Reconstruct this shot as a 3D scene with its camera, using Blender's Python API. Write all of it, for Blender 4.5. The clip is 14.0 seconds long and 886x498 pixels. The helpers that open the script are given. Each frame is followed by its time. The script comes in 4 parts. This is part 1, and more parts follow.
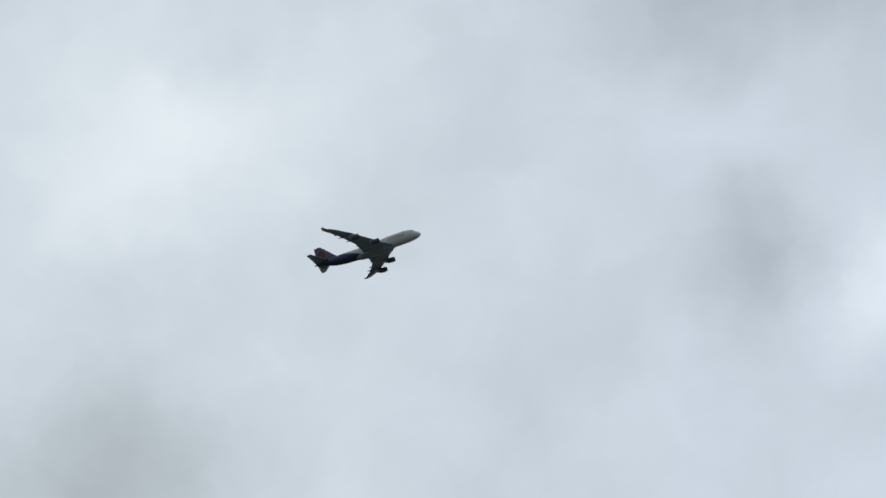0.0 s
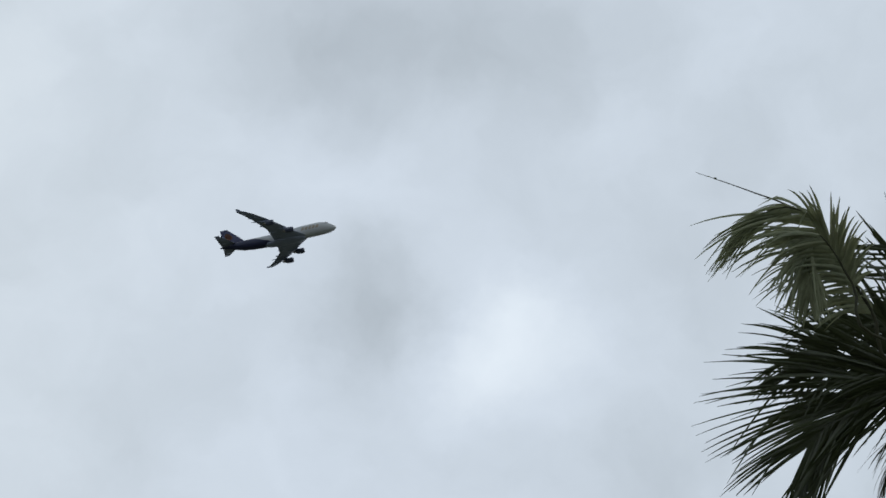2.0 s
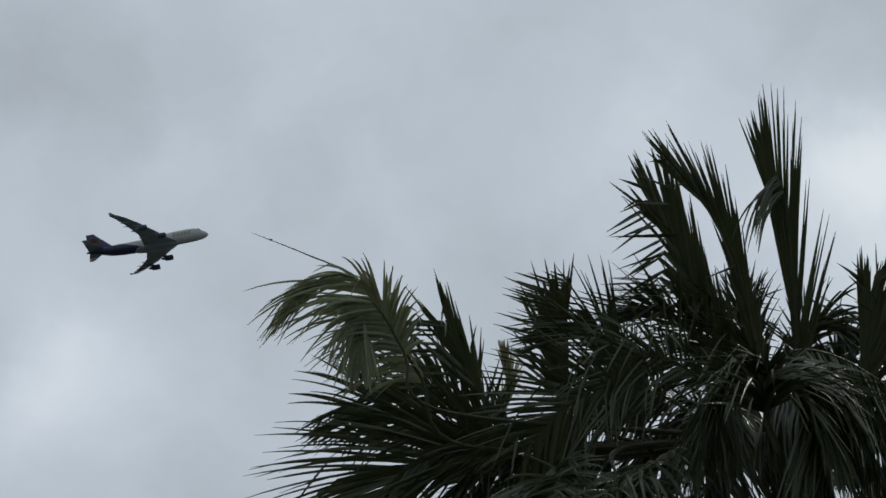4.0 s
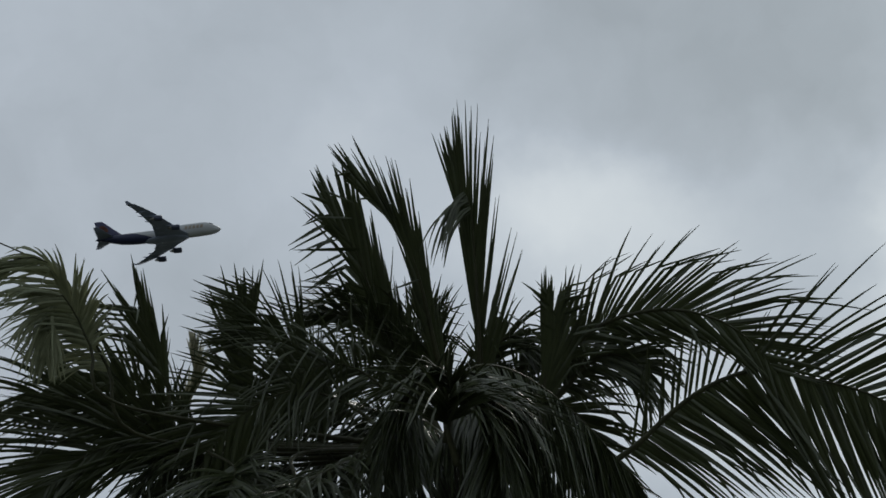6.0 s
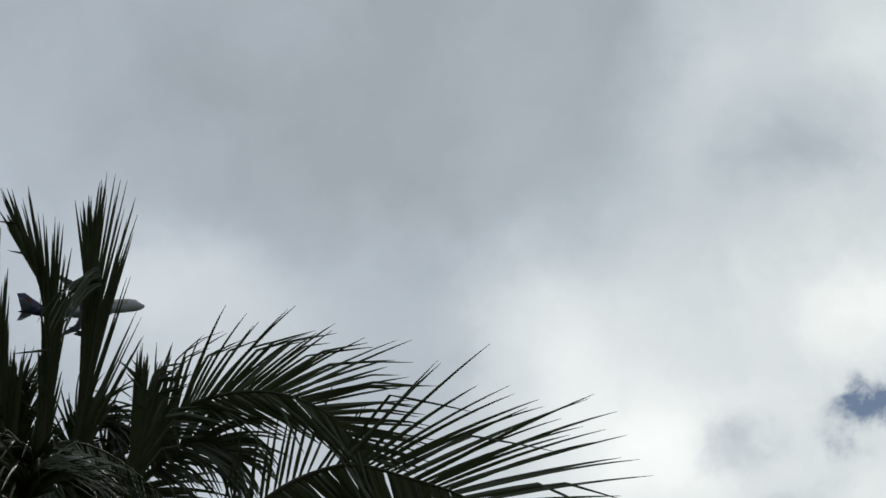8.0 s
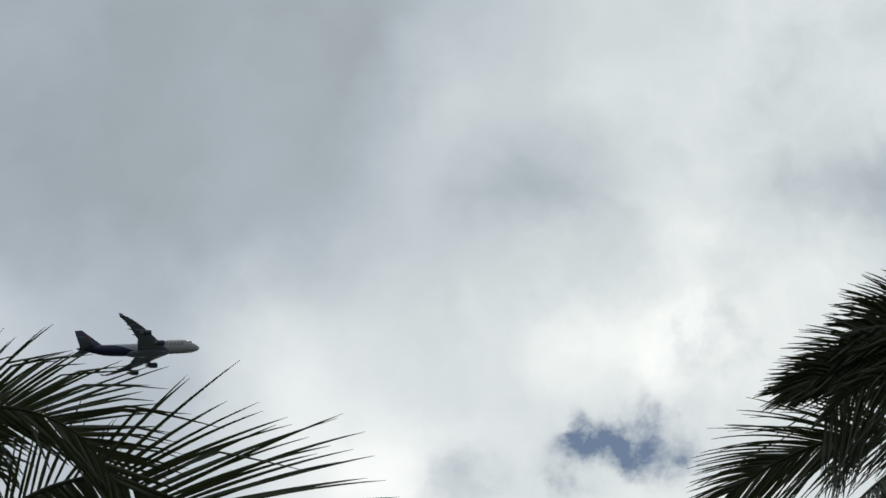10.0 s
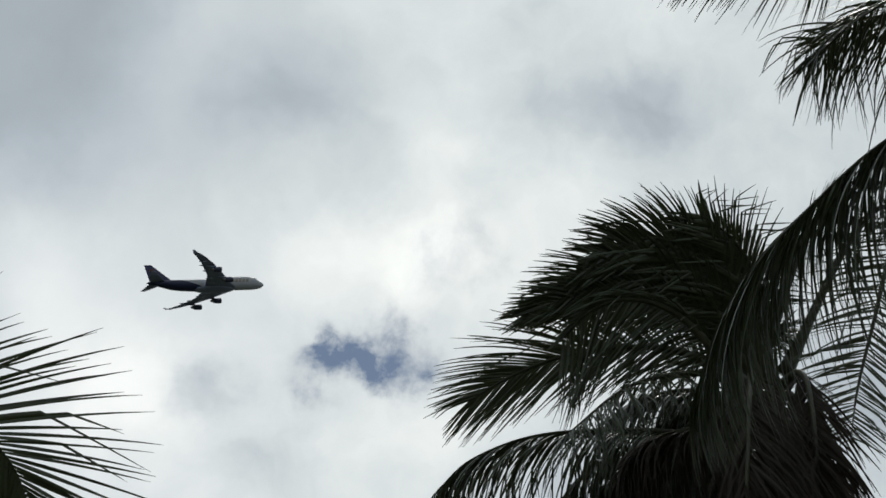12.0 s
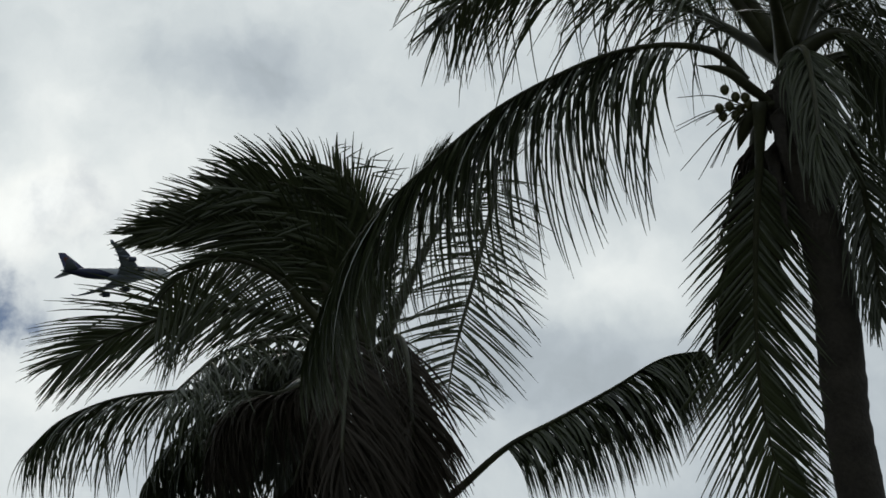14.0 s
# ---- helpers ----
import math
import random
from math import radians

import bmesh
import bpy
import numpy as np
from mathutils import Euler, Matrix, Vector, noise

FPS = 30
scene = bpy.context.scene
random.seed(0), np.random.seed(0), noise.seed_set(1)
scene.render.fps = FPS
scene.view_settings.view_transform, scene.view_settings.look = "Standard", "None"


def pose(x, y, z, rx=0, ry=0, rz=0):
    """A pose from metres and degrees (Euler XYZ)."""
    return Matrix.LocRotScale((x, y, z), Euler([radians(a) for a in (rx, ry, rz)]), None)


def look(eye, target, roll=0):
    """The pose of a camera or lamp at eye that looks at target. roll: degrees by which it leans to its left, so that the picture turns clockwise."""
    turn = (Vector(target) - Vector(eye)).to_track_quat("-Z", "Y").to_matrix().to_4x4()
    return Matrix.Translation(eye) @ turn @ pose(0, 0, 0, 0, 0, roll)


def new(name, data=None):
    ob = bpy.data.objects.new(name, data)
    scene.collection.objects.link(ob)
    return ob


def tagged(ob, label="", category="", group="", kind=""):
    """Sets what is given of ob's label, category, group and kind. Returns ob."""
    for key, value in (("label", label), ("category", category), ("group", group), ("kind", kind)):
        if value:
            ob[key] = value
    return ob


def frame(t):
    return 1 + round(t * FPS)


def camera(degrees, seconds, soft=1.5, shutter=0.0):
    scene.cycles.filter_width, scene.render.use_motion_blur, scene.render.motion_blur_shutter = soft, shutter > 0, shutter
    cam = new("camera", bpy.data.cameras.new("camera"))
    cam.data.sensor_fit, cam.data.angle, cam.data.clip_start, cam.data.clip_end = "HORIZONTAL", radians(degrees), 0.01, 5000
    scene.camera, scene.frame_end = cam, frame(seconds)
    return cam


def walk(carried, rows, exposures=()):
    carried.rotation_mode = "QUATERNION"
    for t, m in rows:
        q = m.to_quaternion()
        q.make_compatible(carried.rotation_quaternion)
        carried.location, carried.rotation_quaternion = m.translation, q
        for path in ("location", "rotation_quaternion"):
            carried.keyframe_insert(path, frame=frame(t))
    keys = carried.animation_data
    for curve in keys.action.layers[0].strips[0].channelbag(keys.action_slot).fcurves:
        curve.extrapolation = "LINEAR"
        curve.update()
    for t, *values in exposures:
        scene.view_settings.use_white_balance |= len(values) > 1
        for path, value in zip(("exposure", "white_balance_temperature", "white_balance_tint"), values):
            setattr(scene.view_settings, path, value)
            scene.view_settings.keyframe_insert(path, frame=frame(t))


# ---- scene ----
def aim(x, y, z, heading, pitch, roll):
    """A camera pose: heading in degrees to the right of +y, pitch upwards."""
    a, b = radians(heading), radians(pitch)
    way = Vector((math.sin(a) * math.cos(b), math.cos(a) * math.cos(b), math.sin(b)))
    return look((x, y, z), Vector((x, y, z)) + way, roll)


cam = camera(16.12, 14.0, soft=1.6)
walk(cam, [
    (0.0, aim(0.143, -0.032, 1.646, -23.211, 27.129, 0.99)),
    (0.5, aim(0.120, -0.065, 1.591, -20.770, 27.476, 1.78)),
    (1.0, aim(0.090, -0.095, 1.533, -18.549, 27.642, 1.60)),
    (1.5, aim(0.040, -0.114, 1.467, -16.956, 27.917, 2.23)),
    (2.0, aim(0.019, -0.140, 1.454, -15.419, 28.185, 3.64)),
    (2.5, aim(0.072, -0.124, 1.474, -13.026, 28.597, 4.27)),
    (3.0, aim(0.098, -0.132, 1.617, -10.437, 28.886, 1.63)),
    (3.5, aim(0.072, -0.106, 1.678, -8.228, 29.061, 0.22)),
    (3.7, aim(0.061, -0.092, 1.702, -7.423, 29.059, 0.41)),
    (5.8, aim(0.009, -0.189, 1.522, -0.361, 29.549, 0.61)),
    (6.0, aim(0.004, -0.145, 1.545, 0.300, 29.554, 0.98)),
    (6.3, aim(-0.003, -0.078, 1.581, 1.311, 29.582, 0.76)),
    (6.5, aim(-0.009, -0.034, 1.603, 2.084, 29.625, 0.84)),
    (7.0, aim(-0.028, 0.060, 1.630, 4.236, 29.880, 0.44)),
    (7.5, aim(-0.058, 0.168, 1.708, 6.687, 30.352, -0.45)),
    (8.0, aim(0.019, 0.287, 1.785, 8.863, 31.107, -0.33)),
    (8.5, aim(0.019, 0.393, 1.906, 10.991, 31.523, -1.43)),
    (8.7, aim(0.019, 0.430, 1.947, 11.699, 31.664, -0.70)),
    (10.8, aim(0.015, 0.180, 1.586, 16.476, 31.295, -2.27)),
    (11.0, aim(0.006, 0.143, 1.566, 16.946, 31.116, -2.30)),
    (11.5, aim(-0.053, 0.042, 1.552, 18.342, 30.471, -2.12)),
    (12.0, aim(-0.111, -0.064, 1.523, 19.884, 29.839, -2.16)),
    (12.5, aim(-0.124, -0.128, 1.487, 21.618, 29.395, -2.59)),
    (13.0, aim(-0.105, -0.088, 1.498, 23.630, 29.078, -2.42)),
    (13.2, aim(-0.102, -0.052, 1.515, 24.455, 28.990, -1.90)),
    (13.5, aim(-0.100, 0.010, 1.546, 25.757, 28.851, -3.03)),
    (14.0, aim(-0.106, 0.100, 1.602, 27.969, 28.689, -4.36)),
], exposures=[(0.0, 0.45), (1.2, 0.5), (2.2, 0.5), (3.0, 0.37), (3.5, 0.27), (6.0, 0.0), (14.0, 0.0)])

# ---- world and sun ----
SUN_HEADING, SUN_HEIGHT = 28.0, 52.0
world = bpy.data.worlds.new("overcast_sky")
scene.world = world
world.use_nodes = True
wt = world.node_tree
wt.nodes.clear()


def wnode(kind, **values):
    n = wt.nodes.new(kind)
    for key, value in values.items():
        if key == "operation":
            n.operation = value
        elif isinstance(value, bpy.types.NodeSocket):
            wt.links.new(value, n.inputs[int(key[1:])])
        else:
            n.inputs[int(key[1:])].default_value = value
    return n


def wmath(op, a, b=0.0, c=0.0):
    return wnode("ShaderNodeMath", operation=op, i0=a, i1=b, i2=c).outputs[0]


coord = wt.nodes.new("ShaderNodeTexCoord")
swirl = wt.nodes.new("ShaderNodeTexNoise")
swirl.inputs["Scale"].default_value = 26.0
swirl.inputs["Detail"].default_value = 5.0
swirl.inputs["Roughness"].default_value = 0.55
wt.links.new(coord.outputs["Generated"], swirl.inputs["Vector"])
push = wnode("ShaderNodeVectorMath", operation="MULTIPLY_ADD", i0=swirl.outputs["Color"], i1=(0.042, 0.042, 0.042), i2=(-0.021, -0.021, -0.021))
bent = wnode("ShaderNodeVectorMath", operation="ADD", i0=coord.outputs["Generated"], i1=push.outputs[0])
bent = wnode("ShaderNodeVectorMath", operation="NORMALIZE", i0=bent.outputs[0])
axes = wnode("ShaderNodeSeparateXYZ", i0=bent.outputs[0])
heading = wmath("MULTIPLY", wmath("ARCTAN2", axes.outputs[0], axes.outputs[1]), 57.2958)
height = wmath("MULTIPLY", wmath("ARCSINE", axes.outputs[2]), 57.2958)
dome = wnode("ShaderNodeCombineXYZ", i0=heading, i1=height)


def bump_at(az, el, rx, ry, over=dome):
    """A soft oval of cloud about a direction of the sky, 1 in its middle."""
    v = wnode("ShaderNodeVectorMath", operation="MULTIPLY_ADD", i0=over.outputs[0], i1=(1 / rx, 1 / ry, 0), i2=(-az / rx, -el / ry, 0))
    d = wnode("ShaderNodeVectorMath", operation="DOT_PRODUCT", i0=v.outputs[0], i1=v.outputs[0])
    return wmath("POWER", 0.40, d.outputs["Value"])


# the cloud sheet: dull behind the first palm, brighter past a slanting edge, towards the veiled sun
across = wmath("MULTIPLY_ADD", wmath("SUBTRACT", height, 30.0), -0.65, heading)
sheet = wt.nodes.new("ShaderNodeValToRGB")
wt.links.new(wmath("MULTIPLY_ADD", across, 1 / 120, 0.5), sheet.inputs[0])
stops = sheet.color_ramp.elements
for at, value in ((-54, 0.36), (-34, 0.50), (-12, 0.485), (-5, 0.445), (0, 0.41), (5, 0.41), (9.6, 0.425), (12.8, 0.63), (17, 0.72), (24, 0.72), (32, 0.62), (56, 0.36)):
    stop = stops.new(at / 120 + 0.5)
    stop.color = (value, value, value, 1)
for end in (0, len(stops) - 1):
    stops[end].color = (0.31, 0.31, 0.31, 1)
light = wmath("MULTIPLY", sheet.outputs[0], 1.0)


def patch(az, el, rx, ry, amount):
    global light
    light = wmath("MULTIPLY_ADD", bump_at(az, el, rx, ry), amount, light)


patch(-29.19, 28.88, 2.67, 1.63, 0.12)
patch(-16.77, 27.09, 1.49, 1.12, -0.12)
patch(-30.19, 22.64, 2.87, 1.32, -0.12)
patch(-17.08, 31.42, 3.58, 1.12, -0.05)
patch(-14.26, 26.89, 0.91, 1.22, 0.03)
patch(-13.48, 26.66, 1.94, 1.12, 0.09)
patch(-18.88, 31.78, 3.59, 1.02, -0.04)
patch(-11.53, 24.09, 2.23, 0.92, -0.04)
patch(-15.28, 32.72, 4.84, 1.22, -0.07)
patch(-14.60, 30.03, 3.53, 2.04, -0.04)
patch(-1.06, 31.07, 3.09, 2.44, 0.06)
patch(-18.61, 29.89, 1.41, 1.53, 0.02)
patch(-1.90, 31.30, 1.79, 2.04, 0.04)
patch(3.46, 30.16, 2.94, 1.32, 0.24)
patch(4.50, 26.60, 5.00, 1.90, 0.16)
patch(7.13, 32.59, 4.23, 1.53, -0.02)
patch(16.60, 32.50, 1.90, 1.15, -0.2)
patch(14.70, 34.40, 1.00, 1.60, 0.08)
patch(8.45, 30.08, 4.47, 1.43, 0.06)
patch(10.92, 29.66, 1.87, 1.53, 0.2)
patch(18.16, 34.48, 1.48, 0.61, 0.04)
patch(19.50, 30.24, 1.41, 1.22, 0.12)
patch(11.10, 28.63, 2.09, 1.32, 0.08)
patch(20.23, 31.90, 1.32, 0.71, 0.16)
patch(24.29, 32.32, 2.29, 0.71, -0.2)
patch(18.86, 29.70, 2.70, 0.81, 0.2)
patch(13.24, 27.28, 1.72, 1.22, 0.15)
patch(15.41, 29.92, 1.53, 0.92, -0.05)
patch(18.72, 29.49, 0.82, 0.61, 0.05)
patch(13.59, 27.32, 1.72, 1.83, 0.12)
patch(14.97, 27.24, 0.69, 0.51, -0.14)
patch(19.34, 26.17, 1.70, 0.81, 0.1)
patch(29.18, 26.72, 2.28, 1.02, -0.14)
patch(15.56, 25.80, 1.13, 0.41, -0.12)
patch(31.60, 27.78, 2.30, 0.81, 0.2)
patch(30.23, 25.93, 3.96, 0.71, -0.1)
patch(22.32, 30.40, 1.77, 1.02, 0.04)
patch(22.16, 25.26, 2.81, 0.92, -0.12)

fine = wt.nodes.new("ShaderNodeTexNoise")
fine.inputs["Scale"].default_value = 16.0
fine.inputs["Detail"].default_value = 6.0
fine.inputs["Roughness"].default_value = 0.5
wt.links.new(bent.outputs[0], fine.inputs["Vector"])
light = wmath("MULTIPLY_ADD", wmath("SUBTRACT", fine.outputs["Fac"], 0.5), 0.17, light)
# crisper puffs where the sheet thins towards the sun
puffs = wt.nodes.new("ShaderNodeTexNoise")
puffs.inputs["Scale"].default_value = 34.0
puffs.inputs["Detail"].default_value = 8.0
puffs.inputs["Roughness"].default_value = 0.58
wt.links.new(bent.outputs[0], puffs.inputs["Vector"])
thinness = wmath("MULTIPLY", wmath("MINIMUM", wmath("MAXIMUM", wmath("SUBTRACT", across, 11.5), 1.5), 7.5), 0.045)
light = wmath("MULTIPLY_ADD", wmath("MULTIPLY", wmath("SUBTRACT", puffs.outputs["Fac"], 0.5), thinness), 1.0, light)
light = wmath("MAXIMUM", light, 0.30)

hole = 0.0


# ragged edges for the rifts in the sheet
curl = wt.nodes.new("ShaderNodeTexNoise")
curl.inputs["Scale"].default_value = 58.0
curl.inputs["Detail"].default_value = 5.0
curl.inputs["Roughness"].default_value = 0.6
wt.links.new(coord.outputs["Generated"], curl.inputs["Vector"])
torn = wnode("ShaderNodeVectorMath", operation="MULTIPLY_ADD", i0=curl.outputs["Color"], i1=(2.0, 2.0, 0), i2=(-1.0, -1.0, 0))
torn = wnode("ShaderNodeVectorMath", operation="ADD", i0=dome.outputs[0], i1=torn.outputs[0])


def gap(az, el, rx, ry, amount):
    global hole
    hole = wmath("MULTIPLY_ADD", bump_at(az, el, rx, ry, torn), amount, hole)


gap(17.69, 27.85, 0.75, 0.42, 1.1)
gap(18.80, 28.05, 0.68, 0.58, 0.8)
gap(17.23, 28.14, 0.30, 0.22, 0.5)
gap(18.50, 27.45, 0.55, 0.32, 0.6)
gap(19.56, 29.57, 0.45, 0.45, 0.3)
gap(20.52, 29.76, 0.55, 0.45, 0.25)
gap(15.03, 27.24, 0.57, 0.46, 0.22)
gap(18.95, 27.77, 0.46, 0.51, 0.2)
wisps = wt.nodes.new("ShaderNodeTexNoise")
wisps.inputs["Scale"].default_value = 60.0
wisps.inputs["Roughness"].default_value = 0.62
wisps.inputs["Detail"].default_value = 6.0
wt.links.new(bent.outputs[0], wisps.inputs["Vector"])
hole = wmath("MULTIPLY", hole, wmath("MAXIMUM", wmath("MULTIPLY_ADD", wmath("SUBTRACT", wisps.outputs["Fac"], 0.5), 1.8, 0.8), 0.0))
hole = wnode("ShaderNodeClamp", i0=hole, i2=0.86).outputs[0]

tint = wt.nodes.new("ShaderNodeValToRGB")
tint.color_ramp.elements[0].position, tint.color_ramp.elements[0].color = 0.25, (0.885, 1.0, 1.09, 1)
tint.color_ramp.elements[1].position, tint.color_ramp.elements[1].color = 0.95, (0.98, 1.0, 1.0, 1)
for at, shade in ((0.5, (0.90, 1.0, 1.11, 1)), (0.68, (0.93, 1.0, 1.05, 1))):
    tint.color_ramp.elements.new(at).color = shade
wt.links.new(light, tint.inputs[0])
# the sheet is bluer away from the sun
cast = wt.nodes.new("ShaderNodeValToRGB")
wt.links.new(wmath("MULTIPLY_ADD", heading, 1 / 60, 0.5), cast.inputs[0])
cast.color_ramp.elements[0].position, cast.color_ramp.elements[0].color = 0.2, (0.99, 1.0, 1.02, 1)
cast.color_ramp.elements[1].position, cast.color_ramp.elements[1].color = 0.8, (0.99, 1.0, 0.975, 1)
cast.color_ramp.elements.new(0.06).color = (1.0, 1.0, 0.985, 1)
cast.color_ramp.elements.new(0.5).color = (0.99, 1.0, 1.01, 1)
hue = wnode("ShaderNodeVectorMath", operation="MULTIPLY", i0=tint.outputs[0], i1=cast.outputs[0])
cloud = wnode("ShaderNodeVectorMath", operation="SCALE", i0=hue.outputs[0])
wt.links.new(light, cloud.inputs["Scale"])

sky = wt.nodes.new("ShaderNodeTexSky")
sky.sky_type = "NISHITA"
sky.sun_disc = False
sky.dust_density, sky.air_density, sky.ozone_density = 0.0, 1.0, 5.0
sky.sun_elevation, sky.sun_rotation = radians(SUN_HEIGHT), radians(SUN_HEADING)
blue = wnode("ShaderNodeVectorMath", operation="SCALE", i0=sky.outputs[0])
blue.inputs["Scale"].default_value = 0.042
both = wt.nodes.new("ShaderNodeMix")
both.data_type = "RGBA"
wt.links.new(hole, both.inputs[0])
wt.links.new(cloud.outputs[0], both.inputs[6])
wt.links.new(blue.outputs[0], both.inputs[7])
back = wt.nodes.new("ShaderNodeBackground")
wt.links.new(both.outputs[2], back.inputs[0])
back.inputs[1].default_value = 1.0
wout = wt.nodes.new("ShaderNodeOutputWorld")
wt.links.new(back.outputs[0], wout.inputs[0])

sun = new("sun", bpy.data.lights.new("sun", "SUN"))
sun.data.energy, sun.data.angle, sun.data.color = 0.6, radians(14), (1.0, 0.96, 0.9)
sa, sb = radians(SUN_HEADING), radians(SUN_HEIGHT)
sun.matrix_world = look((60 * math.sin(sa) * math.cos(sb), 60 * math.cos(sa) * math.cos(sb), 60 * math.sin(sb)), (0, 0, 0))


# ---- materials ----
def material(name, colour, rough=0.6, metal=0.0, vary=0.25, scale=4.0, bump=0.0, second=None, clear=0.0, island=0.0, thin=0.0, spec=0.5):
    """Principled paint with mottling at two scales, colour shifts piece by piece and fine relief."""
    m = bpy.data.materials.new(name)
    m.use_nodes = True
    t = m.node_tree
    p = t.nodes["Principled BSDF"]
    p.inputs["Roughness"].default_value, p.inputs["Metallic"].default_value = rough, metal
    p.inputs["Specular IOR Level"].default_value = spec
    p.inputs["Coat Weight"].default_value = clear
    at = t.nodes.new("ShaderNodeTexCoord")
    big, small = t.nodes.new("ShaderNodeTexNoise"), t.nodes.new("ShaderNodeTexNoise")
    for n, s in ((big, scale), (small, scale * 9)):
        n.inputs["Scale"].default_value, n.inputs["Detail"].default_value = s, 4.0
        t.links.new(at.outputs["Object"], n.inputs["Vector"])
    total = t.nodes.new("ShaderNodeMath")
    total.operation = "MULTIPLY_ADD"
    t.links.new(small.outputs["Fac"], total.inputs[0])
    total.inputs[1].default_value = 0.5
    t.links.new(big.outputs["Fac"], total.inputs[2])
    value = total.outputs[0]
    if island:
        geo = t.nodes.new("ShaderNodeNewGeometry")
        shift = t.nodes.new("ShaderNodeMath")
        shift.operation = "MULTIPLY_ADD"
        t.links.new(geo.outputs["Random Per Island"], shift.inputs[0])
        shift.inputs[1].default_value = island
        t.links.new(value, shift.inputs[2])
        value = shift.outputs[0]
    ramp = t.nodes.new("ShaderNodeValToRGB")
    second = second or tuple(c * (1 - vary) for c in colour)
    ramp.color_ramp.elements[0].position, ramp.color_ramp.elements[0].color = 0.45, (*second, 1)
    ramp.color_ramp.elements[1].position, ramp.color_ramp.elements[1].color = 1.05 + island * 0.5, (*colour, 1)
    t.links.new(value, ramp.inputs[0])
    t.links.new(ramp.outputs[0], p.inputs["Base Color"])
    if bump:
        b = t.nodes.new("ShaderNodeBump")
        b.inputs["Strength"].default_value, b.inputs["Distance"].default_value = bump, 0.01
        t.links.new(small.outputs["Fac"], b.inputs["Height"])
        t.links.new(b.outputs[0], p.inputs["Normal"])
    if thin:
        tr = t.nodes.new("ShaderNodeBsdfTranslucent")
        mix = t.nodes.new("ShaderNodeMixShader")
        mix.inputs[0].default_value = thin
        t.links.new(ramp.outputs[0], tr.inputs["Color"])
        t.links.new(p.outputs[0], mix.inputs[1])
        t.links.new(tr.outputs[0], mix.inputs[2])
        t.links.new(mix.outputs[0], t.nodes["Material Output"].inputs["Surface"])
    return m


LEAF = [
    material("palm_leaf_green", (0.062, 0.077, 0.031), 0.28, scale=3, second=(0.017, 0.022, 0.01), island=0.6, thin=0.08, spec=0.7),
    material("palm_leaf_yellowing", (0.31, 0.33, 0.2), 0.5, scale=3, second=(0.11, 0.13, 0.075), island=0.5, thin=0.12),
    # dead brown below is darker than dry leaf, with the crown's shade mixed in
    material("palm_leaf_dead_shaded", (0.045, 0.034, 0.022), 0.75, scale=3, second=(0.02, 0.016, 0.011), island=0.5, thin=0.08),
    material("palm_leaf_bleached", (0.52, 0.50, 0.38), 0.6, scale=3, second=(0.30, 0.29, 0.2), island=0.4, thin=0.3),
]
STALK = material("palm_stalk", (0.075, 0.078, 0.036), 0.45, scale=6, second=(0.035, 0.034, 0.018), bump=0.2)
BARK = material("palm_bark", (0.085, 0.072, 0.06), 0.9, scale=5, second=(0.034, 0.029, 0.025), bump=0.8)
NUT = material("young_nut_husk", (0.10, 0.10, 0.03), 0.45, scale=8, second=(0.06, 0.045, 0.02))
GRASS = material("grass", (0.06, 0.065, 0.04), 0.9, scale=0.4, second=(0.035, 0.04, 0.025), bump=0.5)
# wing, navy and engine paints are lightened and blued to stand in for haze
HAZED_GREY = material("hazed_grey_wing_paint", (0.28, 0.32, 0.44), 0.5, scale=0.25, vary=0.2)
NAVY = material("hazed_navy_paint", (0.034, 0.038, 0.11), 0.45, scale=0.3)
ENGINE = material("hazed_engine_cowl_paint", (0.07, 0.082, 0.14), 0.35, scale=0.6)
METAL = material("bare_engine_metal", (0.35, 0.34, 0.33), 0.35, metal=1.0, scale=1.0)
DARK = material("dark_fan_and_glass", (0.012, 0.013, 0.016), 0.2, scale=1.0)
EMBLEM = material("orange_brown_emblem", (0.24, 0.08, 0.035), 0.45, scale=0.5, second=(0.09, 0.035, 0.03))
TITLE = material("golden_brown_lettering", (0.38, 0.32, 0.26), 0.45, scale=0.5)


def livery():
    """White fuselage paint; a slanting edge behind the wing parts it from the navy tail."""
    # white and navy are both tinted bluer for the haze of distance
    m = material("white_and_navy_livery", (0.52, 0.54, 0.57), 0.45, scale=0.2, vary=0.12)
    t = m.node_tree
    p = t.nodes["Principled BSDF"]
    white = p.inputs["Base Color"].links[0].from_socket
    at = t.nodes.new("ShaderNodeTexCoord")
    xyz = t.nodes.new("ShaderNodeSeparateXYZ")
    t.links.new(at.outputs["Object"], xyz.inputs[0])
    bend = t.nodes.new("ShaderNodeMath")
    bend.operation = "MULTIPLY_ADD"
    t.links.new(xyz.outputs[2], bend.inputs[0])
    bend.inputs[1].default_value, bend.inputs[2].default_value = 2.6, 43.0
    edge = t.nodes.new("ShaderNodeMath")
    edge.operation = "ADD"
    t.links.new(xyz.outputs[0], edge.inputs[0])
    t.links.new(bend.outputs[0], edge.inputs[1])
    side = t.nodes.new("ShaderNodeMath")
    side.operation = "LESS_THAN"
    t.links.new(edge.outputs[0], side.inputs[0])
    side.inputs[1].default_value = 0.0
    mix = t.nodes.new("ShaderNodeMix")
    mix.data_type = "RGBA"
    t.links.new(side.outputs[0], mix.inputs[0])
    t.links.new(white, mix.inputs[6])
    mix.inputs[7].default_value = (0.022, 0.028, 0.08, 1)
    t.links.new(mix.outputs[2], p.inputs["Base Color"])
    return m


